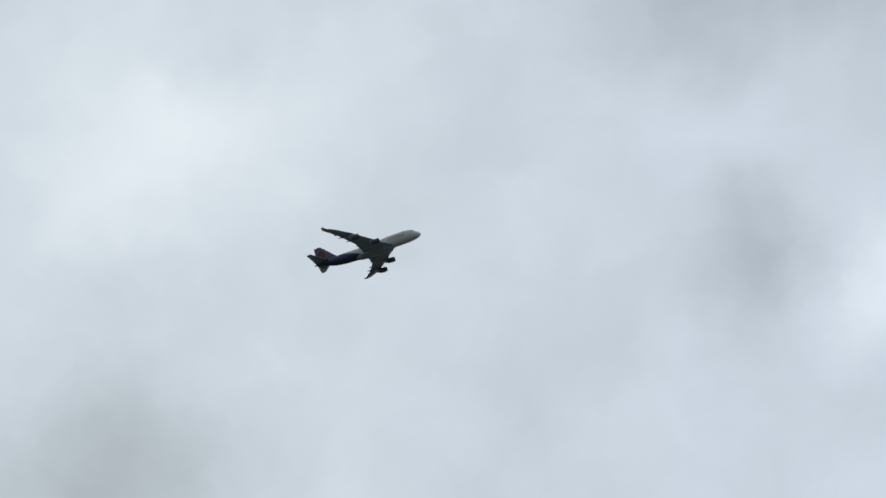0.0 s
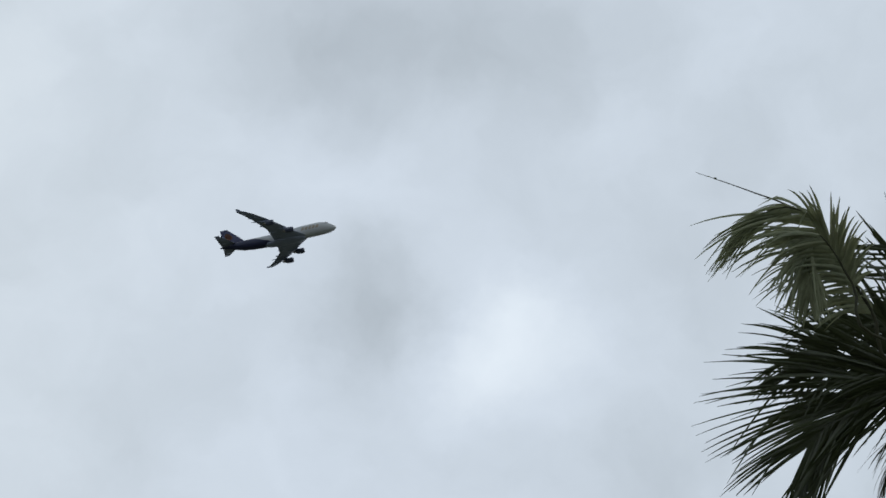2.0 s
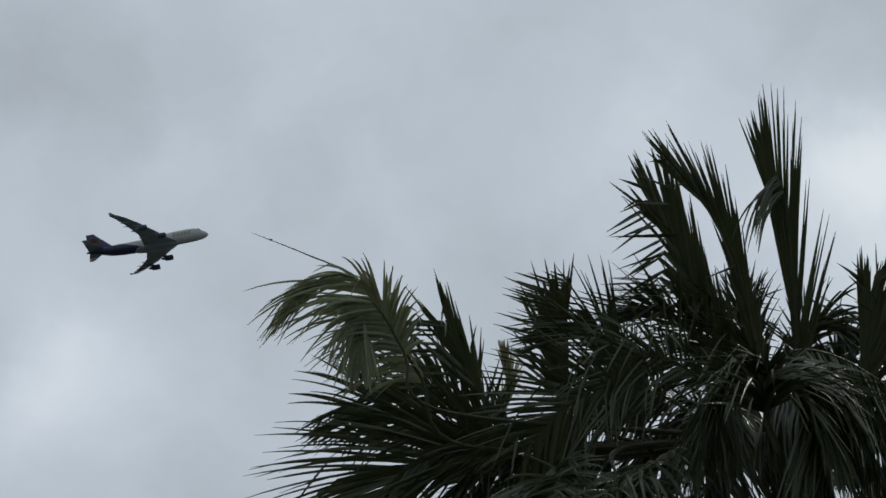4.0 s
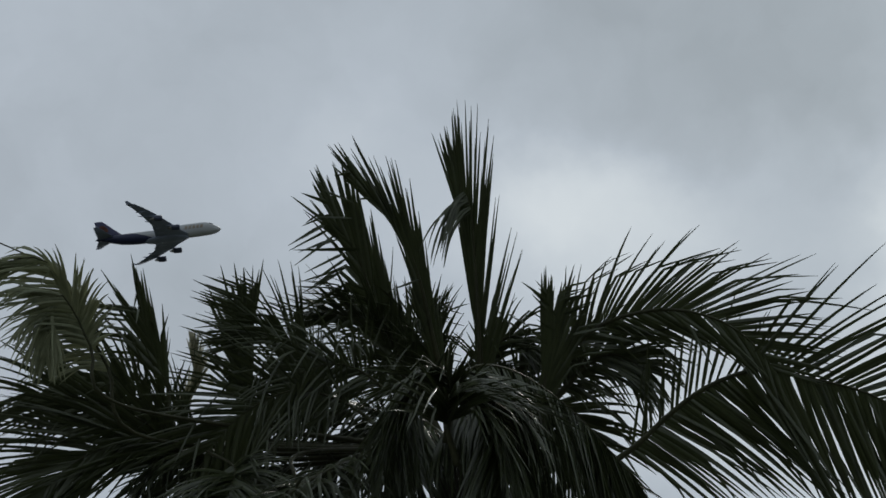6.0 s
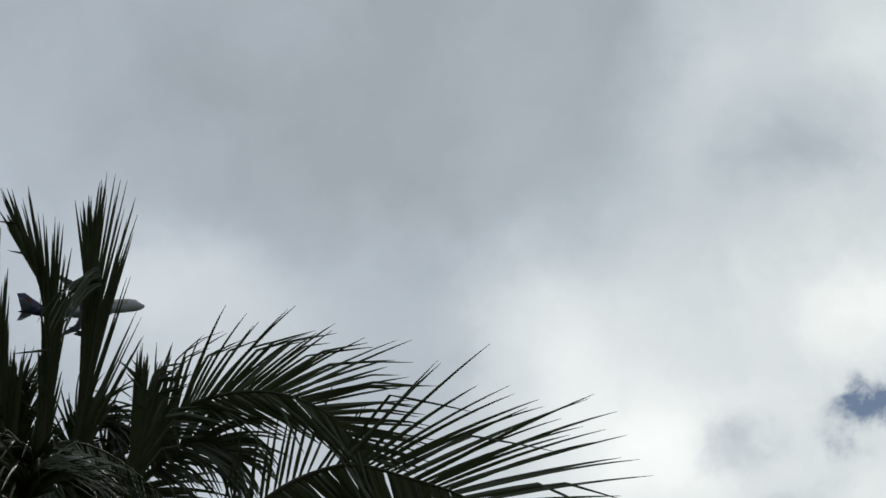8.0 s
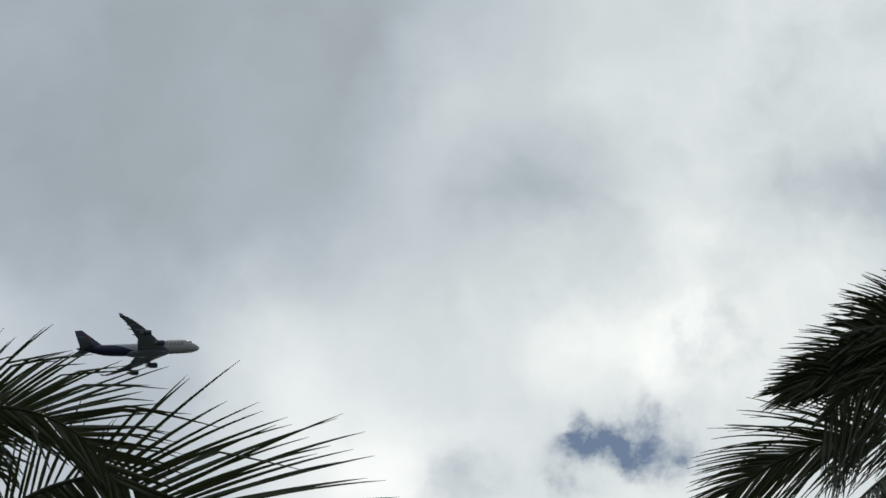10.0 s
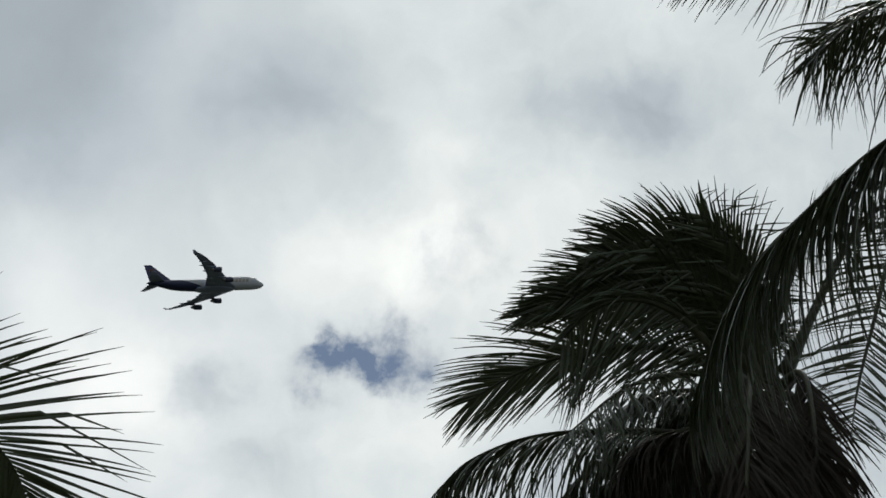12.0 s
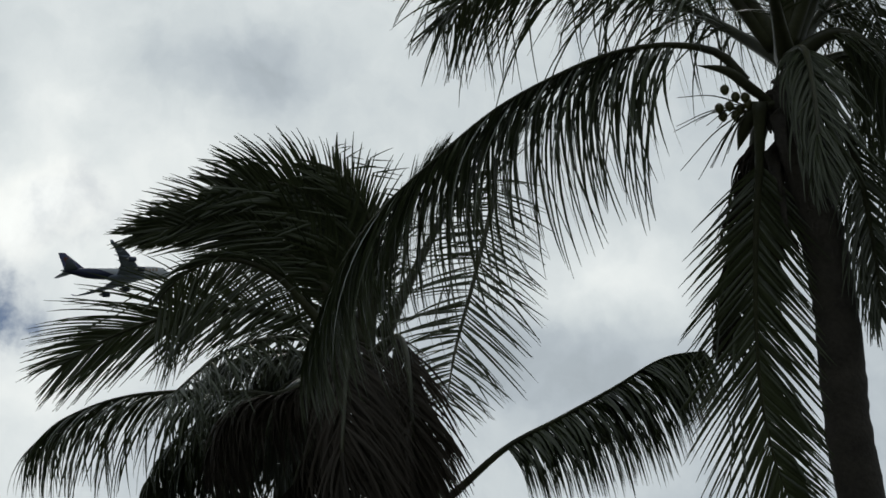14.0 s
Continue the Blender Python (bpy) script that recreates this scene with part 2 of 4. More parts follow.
LIVERY = livery()


def part(name, bm, mat, parent=None, label="", smooth=True):
    """Links a bmesh as one mesh object, under a thing or a part."""
    me = bpy.data.meshes.new(name)
    bm.to_mesh(me)
    bm.free()
    me.materials.append(mat)
    if smooth:
        me.shade_smooth()
    ob = new(name, me)
    ob.parent = parent
    return tagged(ob, label)


def mesh_part(name, verts, faces, mat, parent=None, label="", smooth=True):
    me = bpy.data.meshes.new(name)
    me.from_pydata(verts, [], faces)
    me.materials.append(mat)
    if smooth:
        me.shade_smooth()
    ob = new(name, me)
    ob.parent = parent
    return tagged(ob, label)


# ---- ground ----
bm = bmesh.new()
bmesh.ops.create_circle(bm, cap_ends=True, radius=30000, segments=64)
tagged(part("ground", bm, GRASS, None, "flat grassy ground reaching the horizon", smooth=False), kind="structure", category="ground")


# ---- palms ----
def palm(place, label):
    ob = new("palm_tree")
    ob.location = (*place, 0)
    ob.empty_display_size = 0.3
    return tagged(ob, label, "palm tree", "coconut palms")


def spline(points, n):
    """n + 1 points along a smooth curve through the given ones, even in length."""
    p = [Vector(q) for q in points]
    p = [2 * p[0] - p[1], *p, 2 * p[-1] - p[-2]]
    fine_points = []
    for i in range(1, len(p) - 2):
        a, b, c, d = p[i - 1:i + 3]
        for k in range(24):
            u = k / 24
            fine_points.append(0.5 * (2 * b + (c - a) * u + (2 * a - 5 * b + 4 * c - d) * u * u + (3 * b - a - 3 * c + d) * u ** 3))
    fine_points.append(p[-2])
    run = [0.0]
    for a, b in zip(fine_points, fine_points[1:]):
        run.append(run[-1] + (b - a).length)
    out, j = [], 0
    for k in range(n + 1):
        s = run[-1] * k / n
        while j < len(run) - 2 and run[j + 1] < s:
            j += 1
        u = (s - run[j]) / max(run[j + 1] - run[j], 1e-9)
        out.append(fine_points[j].lerp(fine_points[j + 1], min(u, 1.0)))
    return out, run[-1]


def tube(points, radii, sides=8, flat=1.0):
    """Vertices and faces of a closed tube along points."""
    verts, faces = [], []
    ref = Vector((0.31, 0.2, 0.93))
    for i, (p, r) in enumerate(zip(points, radii)):
        t = (points[min(i + 1, len(points) - 1)] - points[max(i - 1, 0)]).normalized()
        a = t.cross(ref)
        a = a.normalized() if a.length > 0.05 else t.orthogonal().normalized()
        b = t.cross(a)
        for k in range(sides):
            w = 2 * math.pi * k / sides
            verts.append(p + a * (r * math.cos(w)) + b * (r * flat * math.sin(w)))
    for i in range(len(points) - 1):
        for k in range(sides):
            q = (k + 1) % sides
            faces.append((i * sides + k, i * sides + q, (i + 1) * sides + q, (i + 1) * sides + k))
    faces.append(tuple(range(sides))[::-1])
    faces.append(tuple(range((len(points) - 1) * sides, len(points) * sides)))
    return verts, faces


def palm_trunk(tree, points, r_base, r_top):
    """A ringed trunk with a swollen foot and a fibrous top."""
    rng = random.Random(len(points) + round(points[-1][2] * 100))
    n = 260
    line, length = spline(points, n)
    radii = []
    for i in range(n + 1):
        s = i / n
        r = r_base + (r_top - r_base) * s + 0.14 * math.exp(-s * length / 0.5)
        ring = (i % 3 == 0) * 0.005
        tip = math.sqrt(max(0.02, 1 - max(0, 1 - (n - i) / 8) ** 2))
        radii.append((r + ring + rng.uniform(-0.004, 0.004) + 0.03 * math.exp(-((1 - s) * length / 0.35) ** 2)) * tip)
    verts, faces = tube(line, radii, 18)
    mesh_part("trunk", verts, faces, BARK, tree, "ringed grey-brown trunk")
    # woven sheath fibres round the youngest leaf bases
    verts, faces = [], []
    top, down = line[-1], (line[-12] - line[-1]).normalized()
    for k in range(16):
        w = k * 2.4 + rng.uniform(-0.3, 0.3)
        out = Vector((math.cos(w), math.sin(w), 0))
        a = top + down * rng.uniform(0.0, 0.5)
        strip, _ = spline([a + out * 0.06, a + out * 0.15 - Vector((0, 0, 0.02)), a + out * 0.13 - Vector((0, 0, rng.uniform(0.18, 0.4)))], 6)
        v, f = tube(strip, [0.035, 0.045, 0.045, 0.04, 0.03, 0.02, 0.006], 6, 0.35)
        faces += [tuple(i + len(verts) for i in q) for q in f]
        verts += v
    mesh_part("leaf_sheath", verts, faces, BARK, tree, "brown fibrous leaf sheaths")


SWAYING = []


def frond(tree, points, reach=0.8, angle=(62, 26), hang=0.4, vee=12, pull=(0.3, -0.1, -1), thick=1.0, slim=1.0, start=0.16, kink=0.12, snap=(0.4, 0.75), fall=(0.6, 1.6), ragged=7, tone=0, seed=0, count=72, face=(0, 0, 1), gust=(), single=False, bare=0.0, foot=0.45, left=None, right=None):
    """A feather leaf: a tapered stalk along points and rows of folded leaflets on both sides.
    reach: the longest leaflet; angle: of the leaflets to the stalk, at foot and tip; hang, pull: how far and which way weight and wind draw them;
    vee: their lift above the stalk's plane; face: where the blade's upper side turns; kink: the share of snapped leaflets,
    which break at a share snap of their length and drop by fall; ragged: how unevenly they point;
    gust: how far the wind swings it, (seconds, degrees); single: leaflets as pieces of their own;
    foot: the size of the lowest leaflets; bare: the share of leaflets torn off its lower side, or if negative its upper;
    left, right: what differs in the row on that hand, looking along the stalk from the side that it faces."""
    rng = random.Random(seed)
    n = 40
    line, length = spline(points, n)
    radii = [thick * (0.024 * (1 - i / n) ** 0.8 + 0.004 + 0.035 * math.exp(-i / n * length / 0.25)) for i in range(n + 1)]
    verts, faces = tube(line, radii, 7, 0.75)
    stalk = mesh_part("frond", verts, faces, STALK, tree)
    SWAYING.append((stalk, line[0], gust, seed))
    side_of = Vector(face).normalized()
    usual = dict(reach=reach, angle=angle, hang=hang, vee=vee, pull=pull, slim=slim, start=start, kink=kink, snap=snap, fall=fall, ragged=ragged, count=round(count * 1.25), foot=foot)
    rows = ((-1, {**usual, **(left or {})}), (1, {**usual, **(right or {})}))
    verts, faces = [], []
    steps = 8
    for k in range(max(row["count"] for _, row in rows)):
        for side, row in rows:
            if k >= row["count"] or rng.random() < 0.03:
                continue
            first_s, rough, down = row["start"], row["ragged"], Vector(row["pull"])
            s = first_s + (1 - first_s) * (k + rng.uniform(0.2, 0.8)) / row["count"]
            i = min(int(s * n), n - 1)
            p = line[i].lerp(line[i + 1], s * n - i)
            t = (line[min(i + 2, n)] - line[max(i - 1, 0)]).normalized()
            up = side_of - t * t.dot(side_of)
            up = up.normalized() if up.length > 0.12 else t.orthogonal().normalized()
            out = t.cross(up) * side
            if bare and out.z * bare < 0 and rng.random() < abs(bare):
                continue
            q = (s - first_s) / (1 - first_s)
            size = row["reach"] * (row["foot"] + (1 - row["foot"]) * math.sin(math.pi * min(q / 0.8, 1.0) ** 0.7 * 0.5)) * (1 - 0.55 * max(0, (q - 0.55) / 0.45) ** 1.5)
            size *= rng.uniform(0.85, 1.2)
            a0, a1 = row["angle"]
            a = radians(a0 + (a1 - a0) * q + rng.uniform(-rough, rough))
            v = radians(row["vee"] + rng.uniform(-2, 2) * rough)
            d = (t * math.cos(a) + (out * math.cos(v) + up * math.sin(v)) * math.sin(a)).normalized()
            droop = row["hang"] * rng.uniform(0.6, 1.35)
            broken = rng.uniform(*row["snap"]) if rng.random() < row["kink"] else 2.0
            drop = rng.uniform(*row["fall"])
            wide = row["slim"] * rng.uniform(0.024, 0.034) * (0.75 + 0.25 * min(1, size / 0.6))
            lean = rng.uniform(-0.7, 0.7)
            first = len(verts)
            here, way = p.copy(), d.copy()
            for j in range(steps + 1):
                u = j / steps
                if j:
                    way = (way + down * (droop * 1.6 / steps * (0.4 + u))).normalized()
                    if u > broken:
                        way = (way + Vector((rng.uniform(-0.15, 0.15), rng.uniform(-0.15, 0.15), -0.2)) + down * drop).normalized()
                        broken = 2.0
                    here = here + way * (size / steps)
                w = wide * min(1.0, 0.5 + 2.5 * u) * (1 - u) ** 0.7 * 0.5 + 0.0012
                across = way.cross(up)
                across = across.normalized() if across.length > 0.1 else way.orthogonal().normalized()
                across = Matrix.Rotation(lean, 3, way) @ across
                fold = way.cross(across)
                verts += [here + across * w, here - fold * (w * 0.45), here - across * w]
                if j:
                    b = first + 3 * j
                    faces += [(b - 3, b - 2, b + 1, b), (b - 2, b - 1, b + 2, b + 1)]
            if single:
                mesh_part("leaflet", verts, faces, LEAF[tone], stalk)
                verts, faces = [], []
    if not single:
        blade = mesh_part("foliage", verts, faces, LEAF[tone], stalk, ("", "yellowing split leaflets", "dead brown hanging leaflets darkened for shade", "bleached straw-pale leaflets")[tone])
        tagged(blade, kind="stuff")
    return stalk


def fill_crown(tree, centre, headings, rise, length, seed, slim):
    """The rest of the crown: arching fronds at the given headings."""
    rng = random.Random(seed)
    c = Vector(centre)
    for k, h in enumerate(headings):
        a, b, size = radians(h + rng.uniform(-6, 6)), radians(rng.uniform(*rise)), rng.uniform(*length)
        way = Vector((math.sin(a), math.cos(a), 0))
        line = [c + way * (size * s * math.cos(b) * (1 - 0.12 * s)) + Vector((0, 0, size * (s * math.sin(b) - 0.42 * s ** 2))) for s in (0.0, 0.3, 0.65, 1.0)]
        frond(tree, line, slim=slim, reach=0.26 * size, hang=rng.uniform(0.35, 0.65), vee=rng.uniform(-30, 0), kink=0.45, ragged=20, count=64, face=(rng.uniform(-0.4, 0.4), rng.uniform(-0.2, 0.2), 1), seed=seed * 100 + k)


def spathe(tree, points, r):
    line, _ = spline(points, 16)
    radii = [r * (0.35 + 1.3 * (i / 16) * (1 - i / 16) * 2) * (1 - (i / 16) ** 6 * 0.9) for i in range(17)]
    verts, faces = tube(line, radii, 8, 0.6)
    mesh_part("spathe", verts, faces, STALK, tree, "woody boat-shaped flower sheath")


def flower_stalk(tree, a, b, count):
    rng = random.Random(5)
    a, b = Vector(a), Vector(b)
    verts, faces = [], []
    for k in range(count):
        end = b + Vector((rng.uniform(-0.05, 0.2), rng.uniform(-0.15, 0.15), rng.uniform(-0.3, 0.16)))
        line, _ = spline([a, a.lerp(end, 0.5) + Vector((0, 0, 0.04)), end], 8)
        v, f = tube(line, [0.006 - 0.0005 * i for i in range(9)], 4)
        faces += [tuple(i + len(verts) for i in q) for q in f]
        verts += v
    mesh_part("flower_stalk", verts, faces, STALK, tree, "thin bare flower strands")


def young_nut(tree, place):
    bm = bmesh.new()
    bmesh.ops.create_icosphere(bm, subdivisions=2, radius=0.025)
    for v in bm.verts:
        v.co.z *= 1.25
        v.co.xy *= 1 - 0.3 * max(0, -v.co.z / 0.03)
    ob = part("young_nut", bm, NUT, tree, "small unripe coconut")
    ob.location = place



palm_a = palm((0.73, 19.16), "coconut palm with ragged, wind-split green and browning fronds")
palm_trunk(palm_a, [(0, 0, -0.2), (-0.14, 1.73, 3.36), (-0.28, 1.01, 7.33), (-0.43, 0.02, 10.09), (-0.48, -0.33, 10.84)], 0.19, 0.11)
frond(palm_a, [(-0.39, -0.33, 10.81), (-0.39, -0.57, 11.23), (-0.44, -0.76, 11.56), (-0.51, -0.96, 11.92), (-0.58, -1.07, 12.12), (-0.63, -1.16, 12.29)], face=(0, -0.85, -0.5), vee=2, hang=0.0, ragged=3, kink=0.0, start=0.1, single=True, gust=[(0, 5), (3.5, 4.5), (5.8, 4.5), (6.0, 3), (6.5, 0), (7.0, 1), (7.5, 6), (8.0, 12), (8.5, 16), (10, 6), (14, 4)], left=dict(reach=0.8, foot=0.8, angle=(4, 2), count=64, slim=1.3), right=dict(reach=1.0, foot=0.8, angle=(12, 7), count=54, slim=1.0), seed=1)
frond(palm_a, [(-0.54, -0.32, 10.80), (-0.63, -0.52, 11.17), (-0.74, -0.74, 11.56), (-0.84, -0.91, 11.85), (-0.97, -1.02, 12.07), (-1.11, -1.09, 12.20), (-1.19, -1.14, 12.29)], face=(0, -0.85, -0.5), vee=2, hang=0.02, ragged=3, kink=0.03, start=0.15, pull=(-0.5, 0, -0.9), gust=[(0, 5), (3.5, 4.5), (6.5, 0), (7.0, 2), (7.5, 8), (8.0, 16), (8.5, 18), (10, 4), (14, 2)], left=dict(reach=0.6, foot=0.8, angle=(5, 6), count=64, slim=1.3), right=dict(reach=0.75, foot=0.8, angle=(5, 3), count=54, slim=1.1), seed=2)
frond(palm_a, [(-0.62, -0.32, 10.80), (-0.74, -0.44, 11.03), (-0.94, -0.62, 11.36), (-1.10, -0.78, 11.65), (-1.23, -0.93, 11.91), (-1.32, -0.99, 12.03), (-1.37, -1.02, 12.09)], face=(0, -0.85, -0.5), vee=0, start=0.2, pull=(-0.7, 0, -0.9), gust=[(0, 5), (3.5, 5), (6.5, 0), (7.0, 2), (7.5, 7), (8.0, 12), (8.5, 14), (10, 3), (14, 1)], left=dict(reach=0.66, angle=(34, 16), hang=0.02, kink=0.8, snap=(0.4, 0.65), fall=(1.2, 2.2), pull=(-0.5, 0, -1), count=46, slim=1.3, ragged=7), right=dict(reach=0.75, foot=0.9, angle=(16, 6), hang=0.0, count=64, slim=1.6, ragged=4), seed=3)
frond(palm_a, [(-0.35, -0.35, 10.84), (-0.02, -0.44, 10.98), (0.20, -0.63, 11.31), (0.38, -0.73, 11.47), (0.60, -0.79, 11.56), (0.91, -0.82, 11.60), (1.21, -0.81, 11.54), (1.44, -0.74, 11.42), (1.62, -0.65, 11.24)], face=(0, -0.85, -0.5), vee=0, ragged=4, single=True, left=dict(reach=0.8, foot=0.62, angle=(40, 36), hang=0.12, pull=(1.1, 0, -0.1), kink=0.55, snap=(0.6, 0.85), fall=(0.5, 0.9), count=66, slim=0.95), right=dict(reach=0.6, angle=(48, 20), hang=0.03, count=64, slim=1.2, kink=0.05), start=0.33, seed=4)
frond(palm_a, [(-0.19, -0.16, 10.50), (0.26, -0.21, 10.56), (0.65, -0.34, 10.75), (0.93, -0.47, 10.97), (1.19, -0.57, 11.13), (1.52, -0.63, 11.22), (1.90, -0.61, 11.16), (2.29, -0.57, 11.06), (2.60, -0.47, 10.86), (2.80, -0.32, 10.58)], face=(0, -0.85, -0.5), vee=0, ragged=3, left=dict(start=0.52, reach=1.15, foot=0.9, angle=(47, 34), hang=0.12, pull=(0.8, 0, -0.6), count=46, kink=0.05, slim=1.15), right=dict(reach=1.3, angle=(76, 42), hang=0.3, pull=(0.5, 0, -1), count=160, slim=1.25, kink=0.05, ragged=5), start=0.26, seed=5)
frond(palm_a, [(-0.65, 0.06, 10.94), (-1.20, 0.02, 11.25), (-1.78, 0.12, 11.23), (-2.35, 0.37, 10.86)], reach=0.75, hang=0.5, vee=-20, seed=87, ragged=18, count=90)
frond(palm_a, [(-0.53, 0.00, 10.83), (-0.89, -0.00, 11.08), (-1.23, 0.12, 11.04), (-1.57, 0.36, 10.75)], reach=0.75, hang=0.6, vee=-20, seed=89, ragged=18, count=90)
frond(palm_a, [(-0.38, 0.00, 10.84), (-0.04, 0.01, 11.02), (0.36, 0.16, 10.90), (0.69, 0.40, 10.59)], reach=0.7, hang=0.6, vee=-20, seed=90, ragged=18, count=50)
frond(palm_a, [(-0.27, -0.13, 10.86), (-0.16, -0.27, 11.14), (-0.06, -0.37, 11.35), (0.13, -0.42, 11.42)], reach=0.45, hang=0.6, seed=92, ragged=16, count=50, kink=0.4)
frond(palm_a, [(-0.05, -0.48, 10.75), (0.06, -0.65, 11.04), (0.08, -0.74, 11.20), (0.10, -0.84, 11.37)], face=(0, -0.85, -0.5), vee=2, reach=0.62, foot=0.9, angle=(4, 3), hang=0.0, ragged=3, snap=(0.7, 0.9), fall=(0.8, 1.4), start=0.2, left=dict(count=44, slim=2.0, kink=0.3, pull=(-1, 0, 0)), right=dict(count=30, slim=1.8, kink=0.7, angle=(14, 10), pull=(1, 0, -0.3), reach=0.68, foot=0.9), seed=82)
frond(palm_a, [(-0.65, -0.33, 10.84), (-0.95, -0.57, 11.30), (-1.21, -0.69, 11.53), (-1.44, -0.71, 11.55)], reach=0.6, angle=(60, 25), hang=0.1, seed=83, ragged=15, kink=0.7, pull=(-1, 0, -0.4))
frond(palm_a, [(-0.52, -0.20, 10.80), (-2.24, -0.00, 10.98), (-2.31, -0.16, 11.30), (-2.33, -0.26, 11.47)], reach=0.26, angle=(14, 6), hang=0.0, start=0.8, seed=86, tone=3, count=40)
frond(palm_a, [(-0.73, -0.90, 10.52), (-0.96, -1.05, 10.80), (-1.22, -1.13, 10.96), (-1.48, -1.12, 10.95), (-1.66, -1.04, 10.82)], face=(0, -0.85, -0.5), vee=-10, reach=0.6, hang=0.45, ragged=14, kink=0.5, count=50, thick=0.5, slim=0.8, angle=(60, 30), pull=(0.2, 0, -1), start=0.33, seed=94)
frond(palm_a, [(-0.54, -0.48, 10.68), (-0.36, -0.75, 10.78), (-0.07, -0.87, 10.55), (0.19, -0.89, 10.11)], reach=0.8, hang=0.9, vee=-50, seed=96, ragged=7, count=90, slim=0.9, kink=0.15)
frond(palm_a, [(-0.58, -0.48, 10.68), (-0.77, -0.83, 10.71), (-0.94, -0.98, 10.35), (-1.00, -0.95, 9.80)], reach=0.8, hang=0.9, vee=-45, seed=98, ragged=10, count=90, slim=0.9, kink=0.25)
frond(palm_a, [(-0.54, -0.68, 10.63), (-0.50, -1.21, 10.59), (-0.38, -1.47, 10.43), (-0.21, -1.46, 9.94)], reach=0.85, hang=1.0, vee=-55, seed=99, ragged=6, count=96, slim=0.9, kink=0.1)
frond(palm_a, [(-0.59, -1.54, 10.21), (-0.56, -1.68, 10.46), (-0.43, -1.78, 10.63), (-0.18, -1.78, 10.61), (0.11, -1.70, 10.46), (0.40, -1.58, 10.22), (0.70, -1.42, 9.92)], thick=0.5, reach=0.95, hang=0.15, vee=-70, angle=(74, 34), pull=(0.05, -0.1, -1), slim=0.85, ragged=4, kink=0.05, count=150, foot=0.75, start=0.15, seed=6)
frond(palm_a, [(-0.52, -0.20, 10.80), (-2.50, -0.90, 10.50), (-2.80, -1.16, 10.88), (-2.97, -1.34, 11.16), (-3.11, -1.48, 11.37), (-3.24, -1.55, 11.46), (-3.40, -1.57, 11.45), (-3.57, -1.55, 11.37)], face=(0, -0.85, -0.5), vee=0, tone=1, ragged=6, slim=0.8, left=dict(reach=0.74, angle=(62, 14), hang=0.75, pull=(-0.35, 0, -1), count=80), right=dict(reach=0.35, angle=(24, 10), hang=0.9, pull=(-1, 0, -0.8), count=18), start=0.69, seed=7)
frond(palm_a, [(-0.52, -0.20, 10.80), (-2.62, -1.21, 10.60), (-2.88, -1.43, 10.92), (-2.99, -1.55, 11.11), (-3.10, -1.63, 11.22), (-3.16, -1.56, 11.09), (-3.17, -1.43, 10.86)], face=(0, -0.85, -0.5), vee=0, tone=1, ragged=8, reach=0.4, hang=0.6, slim=1.1, angle=(50, 20), pull=(0, 0, -1), start=0.77, seed=27)
frond(palm_a, [(-0.52, -0.20, 10.80), (-2.10, -0.38, 10.63), (-2.65, -0.53, 10.84), (-3.06, -0.63, 10.94), (-3.39, -0.67, 10.94)], reach=0.68, pull=(-0.1, 0, -1), hang=0.25, start=0.61, gust=[(0, -3), (2, -2.5), (3.5, 0), (14, 0)], bare=-0.7, seed=8, face=(0, -0.85, -0.5), angle=(40, 18))
frond(palm_a, [(-0.52, -0.20, 10.80), (-1.92, -0.30, 10.49), (-2.47, -0.45, 10.70), (-2.96, -0.45, 10.60), (-3.32, -0.35, 10.29)], reach=1.05, pull=(-0.2, 0, -1), hang=0.25, start=0.56, seed=9, face=(0, -0.85, -0.5), angle=(45, 20), count=80)
frond(palm_a, [(-0.52, -0.20, 10.80), (-2.23, -0.61, 10.66), (-2.44, -0.79, 10.92), (-2.54, -0.91, 11.12), (-2.61, -1.01, 11.28)], face=(0, -0.85, -0.5), vee=0, ragged=5, hang=0.02, left=dict(reach=0.55, foot=0.9, angle=(24, 12), kink=0.6, snap=(0.45, 0.7), fall=(1.2, 2.2), pull=(-1, 0, -0.25), count=26, slim=1.4), right=dict(reach=0.62, foot=0.9, angle=(9, 6), kink=0.1, count=26, slim=1.3), start=0.82, seed=10)
frond(palm_a, [(-0.52, -0.20, 10.80), (-1.41, -0.31, 10.74), (-1.83, -0.41, 10.95), (-1.93, -0.55, 11.19), (-1.94, -0.64, 11.36), (-1.93, -0.71, 11.47)], face=(0, -0.85, -0.5), vee=2, hang=0.02, ragged=4, kink=0.6, snap=(0.6, 0.8), fall=(1.5, 2.5), pull=(-1.0, 0, 0.05), angle=(11, 6), reach=0.68, foot=0.85, count=28, slim=1.5, start=0.69, seed=11)
frond(palm_a, [(-0.52, -0.20, 10.80), (-1.28, -0.32, 10.61), (-1.51, -0.57, 11.09), (-1.64, -0.70, 11.33), (-1.94, -0.74, 11.37)], reach=0.62, hang=0.06, angle=(28, 10), start=0.5, seed=12, ragged=5, kink=0.6, pull=(-1.2, 0, -0.4), face=(0, -0.85, -0.5), slim=0.85)
frond(palm_a, [(-0.87, -0.87, 10.48), (-1.21, -1.00, 10.73), (-1.58, -1.04, 10.82), (-1.91, -0.96, 10.69), (-2.16, -0.82, 10.47)], face=(0, -0.85, -0.5), vee=0, reach=0.75, hang=0.2, ragged=7, kink=0.2, count=54, thick=0.5, slim=0.85, angle=(58, 28), start=0.29, seed=13)
